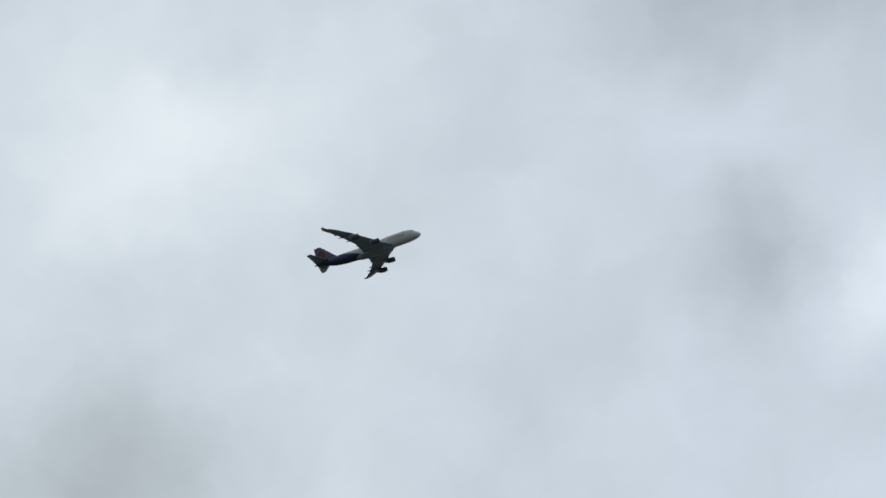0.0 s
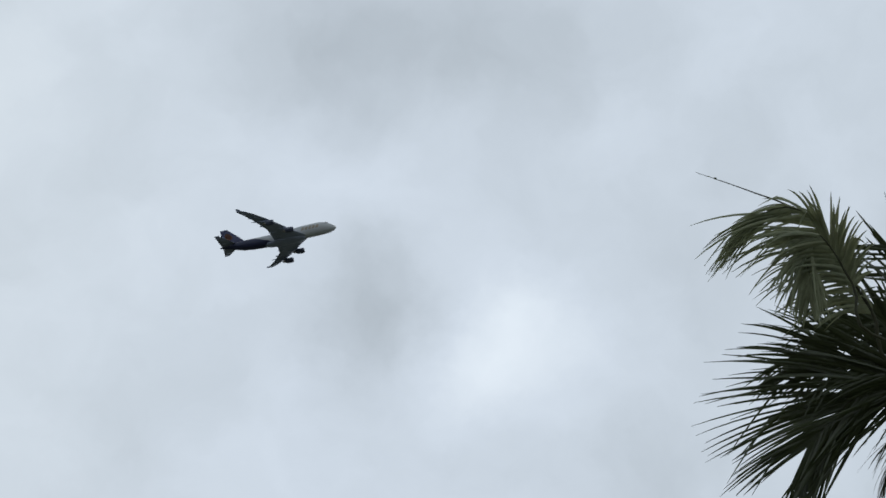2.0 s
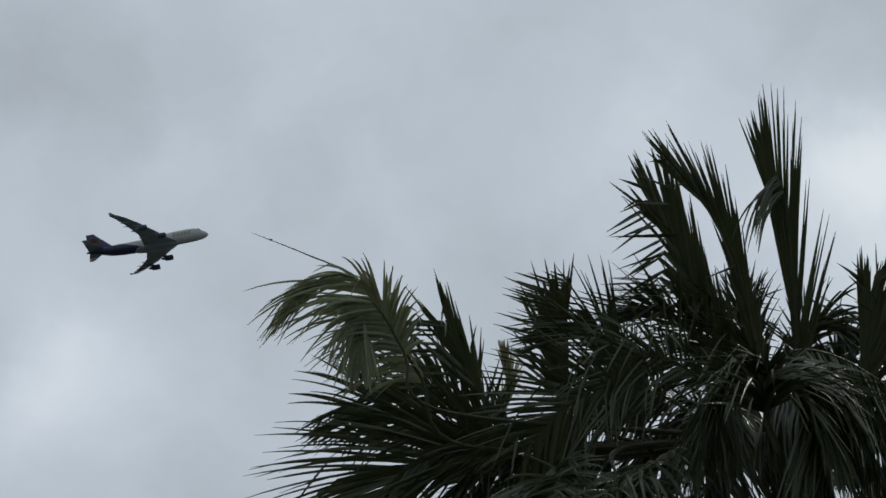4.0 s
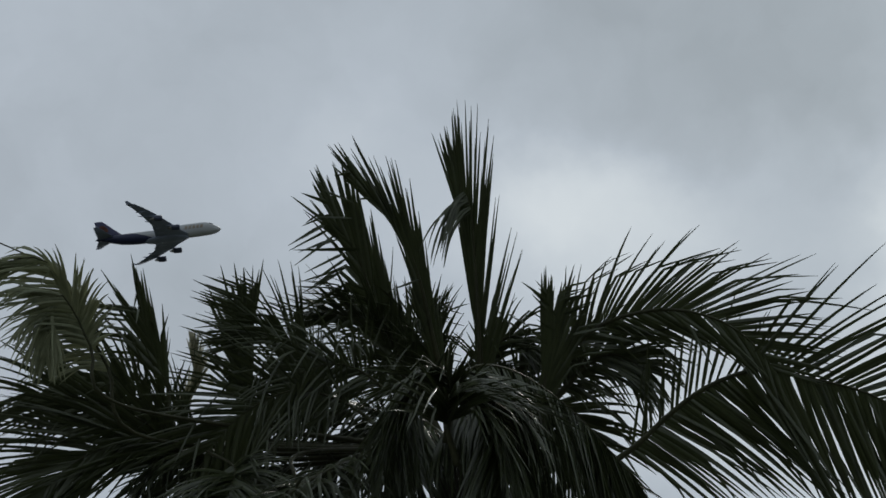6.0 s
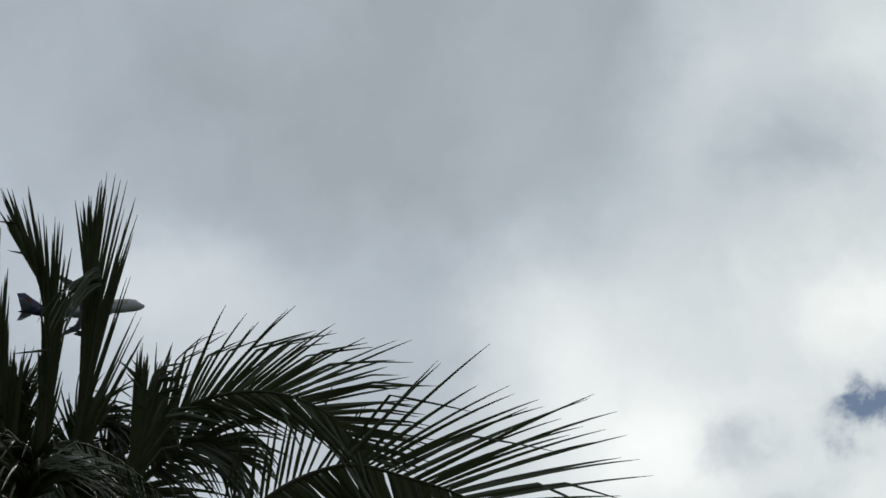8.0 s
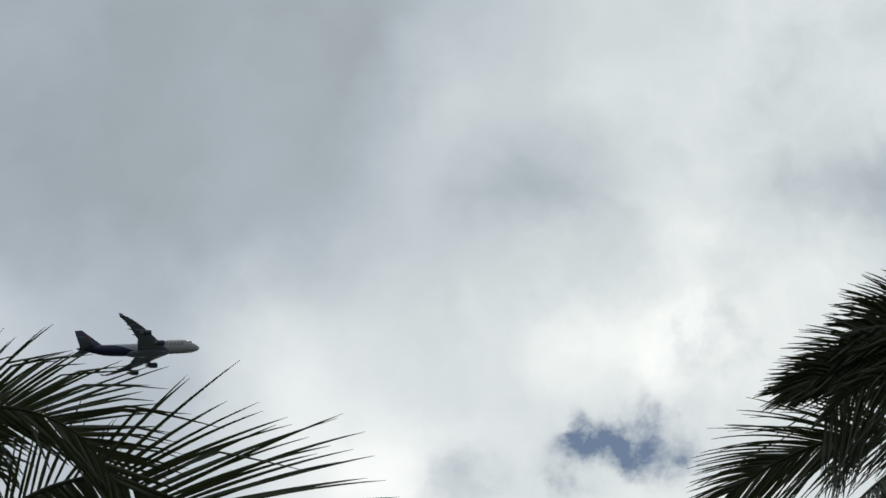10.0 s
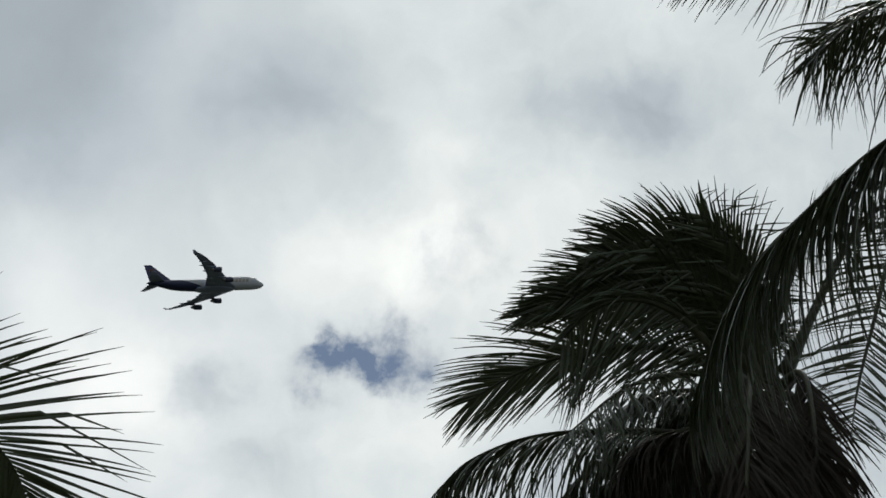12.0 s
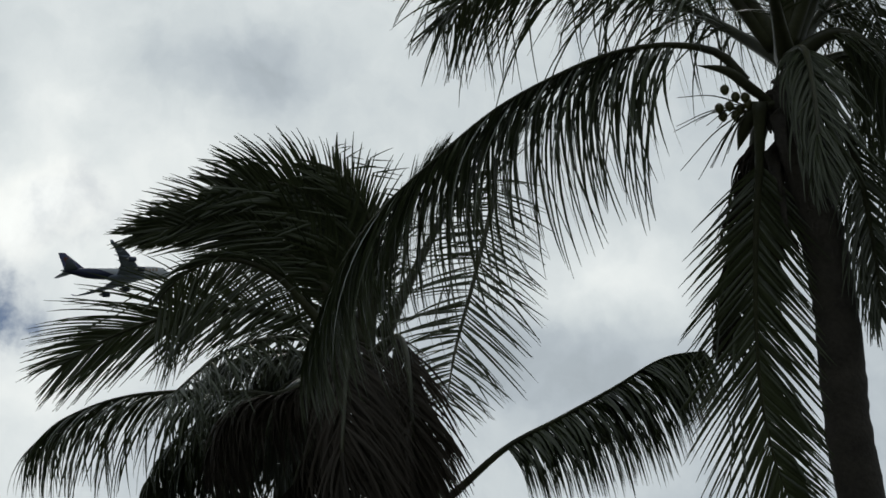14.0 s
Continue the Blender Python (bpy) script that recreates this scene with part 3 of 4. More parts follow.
frond(palm_a, [(-2.95, -0.87, 11.43), (-3.31, -1.07, 11.71), (-3.60, -1.18, 11.82), (-3.95, -1.30, 11.93)], reach=0.04, hang=0.1, seed=24, ragged=15, start=0.6, count=1, thick=0.35)
frond(palm_a, [(-0.52, -0.20, 10.80), (-1.99, -0.29, 10.69), (-2.45, -0.29, 10.61), (-2.77, -0.15, 10.23)], reach=0.7, hang=0.5, vee=-20, seed=102, ragged=12, count=80, start=0.52, slim=0.85)
frond(palm_a, [(-0.52, -0.20, 10.80), (-1.74, -0.16, 10.69), (-2.13, -0.06, 10.65), (-2.38, 0.11, 10.24)], reach=0.7, hang=0.5, vee=-20, seed=103, ragged=12, count=80, start=0.5, slim=0.85)
frond(palm_a, [(-0.52, -0.20, 10.80), (-2.08, -0.68, 10.57), (-1.94, -1.06, 10.22), (-2.04, -1.28, 9.73)], reach=0.8, hang=0.5, start=0.78, seed=25, ragged=15, face=(0, -0.85, -0.5))
frond(palm_a, [(-0.52, -0.20, 10.80), (-1.52, -0.64, 10.56), (-1.55, -1.00, 10.14), (-1.62, -1.21, 9.62)], reach=0.8, hang=0.5, start=0.68, seed=26, ragged=15, face=(0, -0.85, -0.5))
frond(palm_a, [(-0.19, -0.11, 10.52), (0.27, -0.16, 10.58), (0.66, -0.29, 10.78), (0.93, -0.42, 10.99), (1.19, -0.53, 11.16), (1.53, -0.59, 11.24)], face=(0, -0.85, -0.5), vee=0, thick=0.3, ragged=3, kink=0.03, left=dict(reach=0.62, foot=0.9, angle=(46, 46), hang=0.03, count=19), right=dict(count=0), start=0.47, seed=114)
frond(palm_a, [(-0.12, -0.20, 10.88), (0.21, -0.39, 11.18), (0.41, -0.50, 11.35), (0.58, -0.52, 11.38), (0.78, -0.47, 11.29)], face=(0, -0.85, -0.5), vee=0, reach=0.55, hang=0.6, kink=0.6, count=56, ragged=16, slim=1.0, pull=(0.3, 0, -1), start=0.42, seed=104)
frond(palm_a, [(-0.39, -0.37, 10.78), (-0.41, -0.73, 11.41), (-0.47, -0.97, 11.83), (-0.52, -1.13, 12.13), (-0.57, -1.20, 12.24), (-0.61, -1.18, 12.23)], face=(0, -0.85, -0.5), thick=0.5, vee=0, hang=3.0, pull=(-0.08, 0, -1), ragged=14, left=dict(count=24, reach=0.5, foot=0.8, angle=(90, 60), slim=0.75), right=dict(count=0), gust=[(0, 5), (3.5, 4.5), (5.8, 4.5), (6.0, 3), (6.5, 0), (7.0, 1), (7.5, 6), (8.0, 12), (8.5, 16), (10, 6), (14, 4)], start=0.89, seed=105)
frond(palm_a, [(-0.59, -1.36, 10.30), (-0.56, -1.48, 10.52), (-0.60, -1.58, 10.69), (-0.75, -1.59, 10.72), (-0.90, -1.50, 10.58), (-1.01, -1.32, 10.26)], thick=0.5, vee=-60, angle=(66, 34), ragged=9, kink=0.3, reach=0.75, hang=0.15, pull=(-0.1, -0.1, -1), count=80, slim=0.8, foot=0.8, start=0.21, seed=113)
frond(palm_a, [(-0.38, 0.21, 10.98), (-0.12, 0.04, 11.25), (0.15, 0.00, 11.31), (0.39, 0.08, 11.16), (0.56, 0.24, 10.86)], face=(0, -0.85, -0.5), vee=0, thick=0.5, reach=0.55, foot=0.8, hang=0.3, ragged=12, kink=0.3, count=34, slim=1.2, angle=(60, 30), start=0.30, seed=115)
frond(palm_a, [(-0.52, -1.74, 9.96), (-0.59, -1.86, 10.17), (-0.57, -1.96, 10.35), (-0.43, -1.99, 10.38), (-0.28, -1.92, 10.27), (-0.17, -1.76, 9.96)], thick=0.5, vee=-62, angle=(70, 40), reach=0.75, foot=0.85, hang=0.2, ragged=6, kink=0.15, count=90, slim=0.85, pull=(0, -0.1, -1), start=0.22, seed=117)
frond(palm_a, [(-0.52, -0.20, 10.80), (-2.28, -0.10, 10.78), (-2.53, -0.27, 11.01), (-2.78, -0.40, 11.18), (-3.00, -0.45, 11.21), (-3.20, -0.41, 11.08)], face=(0, -0.85, -0.5), vee=0, thick=0.5, ragged=8, kink=0.35, reach=0.55, foot=0.7, angle=(50, 24), hang=0.25, pull=(-0.4, 0, -1), count=60, slim=0.95, start=0.60, seed=121)
frond(palm_a, [(-0.50, -0.08, 10.88), (-0.58, -0.23, 11.15), (-0.67, -0.37, 11.41), (-0.70, -0.52, 11.68)], face=(0, -0.85, -0.5), vee=0, reach=0.45, hang=0.2, ragged=12, kink=0.4, count=60, slim=0.85, angle=(35, 14), start=0.34, seed=108)
frond(palm_a, [(-0.39, -0.17, 10.84), (-0.34, -0.36, 11.17), (-0.29, -0.51, 11.42), (-0.14, -0.56, 11.51), (-0.01, -0.52, 11.42)], face=(0, -0.85, -0.5), vee=0, reach=0.4, hang=0.5, ragged=12, kink=0.5, count=40, slim=0.85, angle=(45, 30), start=0.37, seed=109)
fill_crown(palm_a, (-0.50, -0.30, 10.77), [225, 258, 290, 322], (-24, -6), (2.6, 3.3), 3, 1.0)

palm_b = palm((7.91, 15.43), "dense coconut palm with drooping dark green fronds")
palm_trunk(palm_b, [(0, 0, -0.2), (0.34, 1.59, 2.87), (0.19, 1.00, 6.46), (-0.21, 0.22, 8.98), (-0.53, -0.20, 10.10)], 0.19, 0.12)
frond(palm_b, [(-0.57, -0.30, 10.12), (-0.70, -0.46, 10.49), (-0.88, -0.55, 10.79), (-1.13, -0.54, 10.97), (-1.39, -0.45, 11.02), (-1.57, -0.35, 10.99)], face=(-0.4, -0.75, -0.5), vee=0, ragged=5, gust=[(0, -5), (11, -5), (12, -6), (13, -6), (13.5, -1), (14, 4)], right=dict(reach=0.44, angle=(66, 26), hang=0.4, pull=(-1, 0, -0.25), count=120, slim=0.75), left=dict(reach=0.6, angle=(52, 25), hang=0.3, pull=(-0.8, 0, -0.8), count=130, slim=1.2), seed=31)
frond(palm_b, [(-0.61, -0.30, 10.16), (-0.87, -0.42, 10.55), (-1.16, -0.42, 10.79), (-1.42, -0.34, 10.86), (-1.66, -0.20, 10.83), (-1.84, -0.07, 10.75)], face=(-0.4, -0.75, -0.5), vee=0, ragged=5, gust=[(0, -5), (11, -5), (12, -6), (13, -6), (13.5, -1), (14, 4)], reach=0.46, angle=(56, 18), hang=0.4, pull=(-1, 0, -0.5), count=100, slim=0.8, seed=32)
frond(palm_b, [(-0.57, -0.30, 10.12), (-0.61, -0.50, 10.48), (-0.67, -0.61, 10.72), (-0.82, -0.68, 10.94), (-0.98, -0.68, 11.08)], face=(-0.4, -0.75, -0.5), vee=0, ragged=5, gust=[(0, -5), (11, -5), (12, -6), (13, -6), (13.5, -1), (14, 4)], right=dict(reach=0.42, angle=(40, 40), hang=0.1, kink=0.6, pull=(0.9, 0, -0.6), count=60, slim=0.6), left=dict(reach=0.5, angle=(50, 24), hang=0.3, pull=(-1, 0, -0.3), count=90, slim=0.9), seed=33)
frond(palm_b, [(-0.65, -0.30, 10.19), (-0.92, -0.36, 10.50), (-1.20, -0.32, 10.66), (-1.52, -0.22, 10.75), (-1.77, -0.11, 10.76), (-1.95, -0.00, 10.73)], face=(-0.4, -0.75, -0.5), vee=0, ragged=5, gust=[(0, -5), (11, -5), (12, -6), (13, -6), (13.5, -1), (14, 4)], reach=0.42, angle=(50, 16), hang=0.4, pull=(-1, 0, -0.4), count=90, slim=0.65, seed=34)
frond(palm_b, [(-0.66, -0.22, 10.07), (-1.01, -0.20, 10.31), (-1.33, -0.09, 10.38), (-1.70, 0.10, 10.36), (-1.99, 0.30, 10.27), (-2.21, 0.48, 10.15)], face=(-0.4, -0.75, -0.5), vee=0, ragged=5, reach=0.62, angle=(46, 18), hang=0.3, pull=(-0.6, 0, -0.9), count=84, slim=0.5, single=True, seed=35)
frond(palm_b, [(-0.58, -0.04, 9.86), (-1.16, 0.17, 9.97), (-1.76, 0.41, 9.98), (-2.14, 0.62, 9.87), (-2.33, 0.77, 9.70)], reach=0.65, hang=0.7, vee=-45, seed=36, single=True, count=108, slim=0.6)
frond(palm_b, [(-0.34, -0.06, 10.36), (0.06, -0.42, 11.24), (0.22, -0.66, 11.27), (0.08, -0.60, 10.67), (-0.09, -0.54, 10.09), (-0.22, -0.61, 9.66)], reach=0.56, hang=0.2, seed=37, start=0.42, angle=(75, 50), face=(-0.4, -0.75, -0.5), count=66, slim=0.56)
# the dead tone also paints in the shade at the heart of this crown
frond(palm_b, [(-0.88, -0.69, 9.77), (-1.16, -0.49, 9.67), (-1.42, -0.33, 9.61), (-1.53, -0.15, 9.40)], reach=0.55, hang=1.1, vee=-40, ragged=15, kink=0.3, tone=2, count=110, slim=0.6, seed=38)
frond(palm_b, [(-0.67, -0.33, 10.02), (-0.99, -0.94, 9.82), (-1.19, -1.22, 9.15), (-1.22, -1.14, 8.56)], reach=0.8, hang=1.1, ragged=15, kink=0.3, vee=-40, start=0.32, seed=39, tone=2, count=108, slim=0.56)
frond(palm_b, [(-0.61, -0.36, 10.01), (-0.64, -0.90, 9.90), (-0.69, -1.08, 9.36), (-0.65, -0.93, 8.80)], reach=0.6, hang=1.1, ragged=15, kink=0.3, vee=-40, start=0.32, seed=40, tone=2, count=108, slim=0.56)
frond(palm_b, [(-0.56, 0.05, 10.14), (-0.81, 0.36, 10.01), (-1.06, 0.59, 9.77), (-1.13, 0.81, 9.40)], reach=0.46, hang=0.9, vee=-40, seed=49, count=130, ragged=14, slim=0.56)
frond(palm_b, [(-0.52, 0.16, 10.12), (-0.94, 0.49, 10.09), (-1.36, 0.77, 9.92), (-1.54, 1.01, 9.58)], reach=0.42, hang=1, vee=-40, seed=50, count=130, ragged=14, slim=0.56)
frond(palm_b, [(-0.46, 0.19, 10.23), (-0.68, 0.36, 10.35), (-0.98, 0.59, 10.17), (-1.11, 0.86, 9.77)], reach=0.62, hang=0.8, vee=-30, seed=51, ragged=10, count=130, slim=0.7)
frond(palm_b, [(-0.42, 0.18, 10.22), (-0.50, 0.24, 10.40), (-0.65, 0.45, 10.16), (-0.67, 0.73, 9.62)], reach=0.62, hang=0.8, vee=-30, seed=52, ragged=10, count=130, slim=0.7)
frond(palm_b, [(-0.36, 0.15, 10.22), (-0.20, 0.14, 10.32), (-0.06, 0.25, 10.00), (0.04, 0.43, 9.56)], reach=0.5, hang=0.8, vee=-30, seed=53, ragged=10, count=120, slim=0.7)
frond(palm_b, [(-0.51, 0.17, 10.09), (-0.89, 0.52, 10.00), (-1.28, 0.78, 9.82), (-1.45, 1.05, 9.42)], reach=0.42, hang=0.8, vee=-30, seed=54, ragged=10, count=130, slim=0.7)
frond(palm_b, [(-0.45, 0.08, 10.21), (-0.52, 0.10, 10.45), (-0.55, 0.03, 10.59), (-0.40, -0.06, 10.62)], reach=0.4, hang=0.4, seed=55, ragged=18, count=80, slim=0.7)
frond(palm_b, [(-0.49, -0.18, 10.54), (-0.25, -0.29, 11.15), (-0.12, -0.39, 11.40), (-0.02, -0.42, 11.57)], reach=0.3, hang=0.1, angle=(35, 12), count=95, seed=44, slim=0.56)
frond(palm_b, [(-0.54, -0.31, 8.87), (-0.25, -0.58, 9.06), (0.01, -0.87, 9.29), (0.27, -1.08, 9.42), (0.53, -1.31, 9.55), (0.76, -1.50, 9.68), (0.97, -1.63, 9.70)], vee=-80, reach=0.6, foot=0.6, hang=2.2, angle=(70, 55), pull=(0.1, 0, -1), ragged=8, kink=0.15, count=170, slim=0.75, start=0.41, seed=45)
frond(palm_b, [(-0.54, -0.13, 9.98), (-0.56, -0.28, 9.60), (-0.53, -0.26, 9.29), (-0.46, -0.06, 8.83)], reach=0.5, hang=1.1, ragged=15, kink=0.3, vee=-40, seed=46, tone=2, count=121, slim=0.56)
frond(palm_b, [(-0.60, -0.10, 9.99), (-0.82, -0.05, 9.63), (-0.94, 0.04, 9.32), (-0.91, 0.24, 8.89)], reach=0.6, hang=1.1, ragged=15, kink=0.3, vee=-40, seed=47, tone=2, count=121, slim=0.56)
frond(palm_b, [(-0.49, -0.18, 10.04), (-0.37, -0.30, 9.70), (-0.28, -0.30, 9.38), (-0.18, -0.10, 8.86)], reach=0.45, hang=1.1, ragged=15, kink=0.3, vee=-40, seed=48, tone=2, count=121, slim=0.56)
frond(palm_b, [(-0.81, -0.48, 9.99), (-1.15, -0.53, 10.33), (-1.36, -0.51, 10.46), (-1.55, -0.44, 10.50), (-1.72, -0.33, 10.45), (-1.85, -0.18, 10.32)], face=(-0.4, -0.75, -0.5), vee=0, ragged=5, left=dict(reach=0.8, angle=(70, 40), hang=0.8, pull=(-0.2, 0, -1), count=90, slim=0.45), right=dict(reach=0.25, angle=(30, 15), hang=0.6, pull=(-0.5, 0, -1), slim=0.6), seed=106)
frond(palm_b, [(-0.53, 0.03, 10.17), (-0.86, 0.14, 10.27), (-1.11, 0.26, 10.26), (-1.29, 0.39, 10.18), (-1.35, 0.51, 10.04)], vee=-40, reach=0.4, hang=0.9, ragged=10, kink=0.2, count=110, slim=0.6, pull=(-0.1, 0, -1), seed=118)
frond(palm_b, [(-0.58, -0.14, 10.08), (-0.79, -0.03, 10.06), (-0.96, 0.11, 9.98), (-1.06, 0.26, 9.81)], vee=-40, reach=0.6, hang=0.9, ragged=10, kink=0.2, count=110, slim=0.7, pull=(0, 0, -1), seed=119)
fill_crown(palm_b, (-0.60, -0.20, 10.17), [250, 335], (-5, 22), (1.7, 2.1), 4, 0.56)

palm_c = palm((8.54, 11.31), "tall coconut palm with young nuts under its crown")
palm_trunk(palm_c, [(0, 0, -0.2), (0.47, 1.81, 3.49), (0.32, 1.28, 6.05), (0.01, 0.77, 7.74), (-0.14, 0.59, 8.27), (-0.30, 0.33, 8.89), (-0.52, 0.11, 9.46), (-0.69, -0.09, 9.91)], 0.17, 0.11)
frond(palm_c, [(-0.83, 0.10, 9.91), (-0.98, 0.09, 10.04), (-1.23, 0.18, 10.08), (-1.48, 0.33, 10.05), (-1.72, 0.50, 9.95), (-1.96, 0.70, 9.81), (-2.18, 0.94, 9.61), (-2.40, 1.18, 9.37), (-2.53, 1.40, 9.12), (-2.60, 1.64, 8.80)], thick=0.6, reach=0.93, foot=0.9, hang=0.75, pull=(0.5, -0.1, -1), vee=-62, slim=0.7, start=0.14, count=118, gust=[(0, 0), (13.5, 0), (14, 1.5)], angle=(64, 10), single=True, seed=61)
frond(palm_c, [(-0.76, -0.11, 10.02), (-1.19, -0.12, 10.40), (-1.73, 0.12, 10.53), (-2.06, 0.38, 10.45), (-2.28, 0.64, 10.26)], reach=0.6, hang=0.5, pull=(-0.4, 0, -1), vee=-20, seed=62, count=92, angle=(62, 40), slim=0.5)
frond(palm_c, [(-0.74, -0.13, 10.01), (-1.37, -0.22, 10.67), (-2.13, 0.02, 10.96), (-2.37, 0.14, 10.73), (-2.70, 0.24, 10.64), (-3.03, 0.33, 10.56)], reach=0.62, hang=0.5, pull=(-0.4, 0, -1), vee=-10, seed=76, count=135, angle=(62, 42), slim=0.5)
frond(palm_c, [(-0.83, -0.01, 9.73), (-0.78, 0.14, 9.46), (-0.74, 0.32, 9.13), (-0.68, 0.50, 8.78), (-0.61, 0.65, 8.48), (-0.50, 0.78, 8.18), (-0.36, 0.87, 7.92)], face=(-0.4, -0.75, -0.5), vee=0, thick=0.7, ragged=4, kink=0.05, hang=0.08, right=dict(reach=0.62, foot=0.6, angle=(46, 34), count=112, slim=0.6), left=dict(reach=0.52, foot=0.8, angle=(46, 34), count=135, slim=0.75), start=0.15, seed=64)
frond(palm_c, [(-0.61, 0.28, 9.91), (-0.61, 0.46, 9.63), (-0.62, 0.69, 9.25), (-0.61, 0.91, 8.90)], vee=-40, tone=2, reach=0.42, foot=0.9, hang=0.7, ragged=14, kink=0.2, count=140, slim=0.8, seed=75)
frond(palm_c, [(-0.68, -0.11, 9.94), (-0.51, -0.30, 10.03), (-0.27, -0.37, 9.87), (0.06, -0.33, 9.46), (0.28, -0.21, 9.04)], reach=0.7, hang=0.6, vee=-40, count=95, seed=65, slim=0.5)
frond(palm_c, [(-0.63, -0.07, 9.83), (-0.36, -0.07, 9.56), (-0.17, 0.11, 9.09), (-0.08, 0.25, 8.76)], reach=0.4, hang=0.6, vee=-30, count=95, seed=66, slim=0.5)
frond(palm_c, [(-0.75, -0.17, 9.89), (-0.98, -0.66, 9.61), (-1.08, -0.82, 9.14), (-1.07, -0.76, 8.84)], reach=0.45, hang=1.0, vee=-40, ragged=16, count=95, seed=67, slim=0.5)
frond(palm_c, [(-0.72, -0.14, 10.01), (-0.90, -0.39, 10.50), (-1.31, -0.59, 11.06), (-1.89, -0.53, 11.41)], reach=0.75, hang=0.3, count=64, seed=68, slim=0.5)
frond(palm_c, [(-0.72, -0.14, 10.01), (-0.82, -0.50, 10.55), (-0.89, -0.90, 11.07), (-0.68, -1.31, 11.32)], reach=0.75, hang=0.3, count=95, seed=69, slim=0.5)
frond(palm_c, [(-0.72, -0.14, 10.01), (-0.60, -0.54, 10.41), (-0.26, -0.94, 10.57), (0.34, -1.26, 10.34)], reach=0.75, hang=0.4, count=95, seed=70, slim=0.5)
frond(palm_c, [(-0.61, 0.02, 10.07), (-0.09, 0.30, 10.74), (0.39, 0.59, 11.03), (0.86, 1.05, 10.92)], reach=0.75, hang=0.5, count=95, seed=72, slim=0.5)
frond(palm_c, [(-0.80, -0.25, 9.86), (-1.28, -0.84, 9.92), (-1.72, -1.21, 9.68), (-2.05, -1.38, 9.27)], reach=0.6, hang=0.5, count=42, seed=73, slim=0.5)
frond(palm_c, [(-0.54, 0.04, 9.99), (-0.14, 0.03, 10.17), (0.27, 0.26, 10.04), (0.57, 0.59, 9.66)], reach=0.7, hang=0.6, vee=-30, count=95, seed=74, slim=0.5)
frond(palm_c, [(-0.81, 0.12, 9.92), (-0.97, 0.11, 10.06), (-1.21, 0.20, 10.10), (-1.47, 0.35, 10.06), (-1.71, 0.52, 9.97), (-1.94, 0.73, 9.83), (-2.17, 0.96, 9.62), (-2.39, 1.21, 9.39), (-2.52, 1.43, 9.13), (-2.59, 1.66, 8.81)], thick=0.4, reach=0.6, foot=0.7, hang=0.6, pull=(0.2, -0.1, -1), vee=-62, slim=0.6, start=0.2, count=120, gust=[(0, 0), (13.5, 0), (14, 1.5)], angle=(34, 10), seed=120)
fill_crown(palm_c, (-0.70, -0.10, 9.94), [10, 60, 100, 150, 330], (45, 65), (2.8, 3.3), 5, 0.5)
spathe(palm_c, [(-0.69, -0.00, 9.70), (-0.85, 0.02, 9.82), (-0.97, 0.04, 9.91), (-1.11, 0.10, 9.95)], 0.035)
spathe(palm_c, [(-0.70, -0.03, 9.74), (-0.81, 0.07, 9.71), (-0.84, 0.14, 9.65), (-0.85, 0.21, 9.56)], 0.045)
flower_stalk(palm_c, (-0.83, 0.07, 9.74), (-1.10, 0.27, 9.71), 14)
young_nut(palm_c, (-0.97, 0.08, 9.82))
young_nut(palm_c, (-0.91, 0.08, 9.79))
young_nut(palm_c, (-0.88, 0.04, 9.77))
young_nut(palm_c, (-0.94, 0.10, 9.74))
young_nut(palm_c, (-0.97, 0.15, 9.75))
young_nut(palm_c, (-0.87, 0.11, 9.74))
young_nut(palm_c, (-0.86, 0.05, 9.74))
young_nut(palm_c, (-0.89, 0.13, 9.71))
young_nut(palm_c, (-0.94, 0.17, 9.72))

# ---- airliner: nose at its origin, flying towards +x, port wing towards +y ----
def loft(sections):
    """Closed skin through rings of equal count."""
    k = len(sections[0])
    verts = [v for ring in sections for v in ring]
    faces = []
    for i in range(len(sections) - 1):
        for j in range(k):
            q = (j + 1) % k
            faces.append((i * k + j, i * k + q, (i + 1) * k + q, (i + 1) * k + j))
    faces.append(tuple(range(k))[::-1])
    faces.append(tuple(range((len(sections) - 1) * k, len(sections) * k)))
    return verts, faces


def foil(x, chord, thick):
    """An aerofoil outline as (x, height) pairs, leading edge at x, running aft."""
    top = [(0, 0), (0.02, 0.3), (0.1, 0.75), (0.3, 1.0), (0.55, 0.8), (0.8, 0.4), (1, 0.03)]
    low = [(1, -0.03), (0.8, -0.2), (0.55, -0.45), (0.3, -0.55), (0.1, -0.45), (0.02, -0.2)]
    return [(x - u * chord, h * thick * 0.6) for u, h in top + low]


def wing_skin(stations, side, upright=False):
    """stations: span, leading edge, chord, height, thickness."""
    rings = []
    for span, x, chord, z, thick in stations:
        rings.append([(a, h, z + span) if upright else (a, side * span, z + h) for a, h in foil(x, chord, thick)])
    return loft(rings)


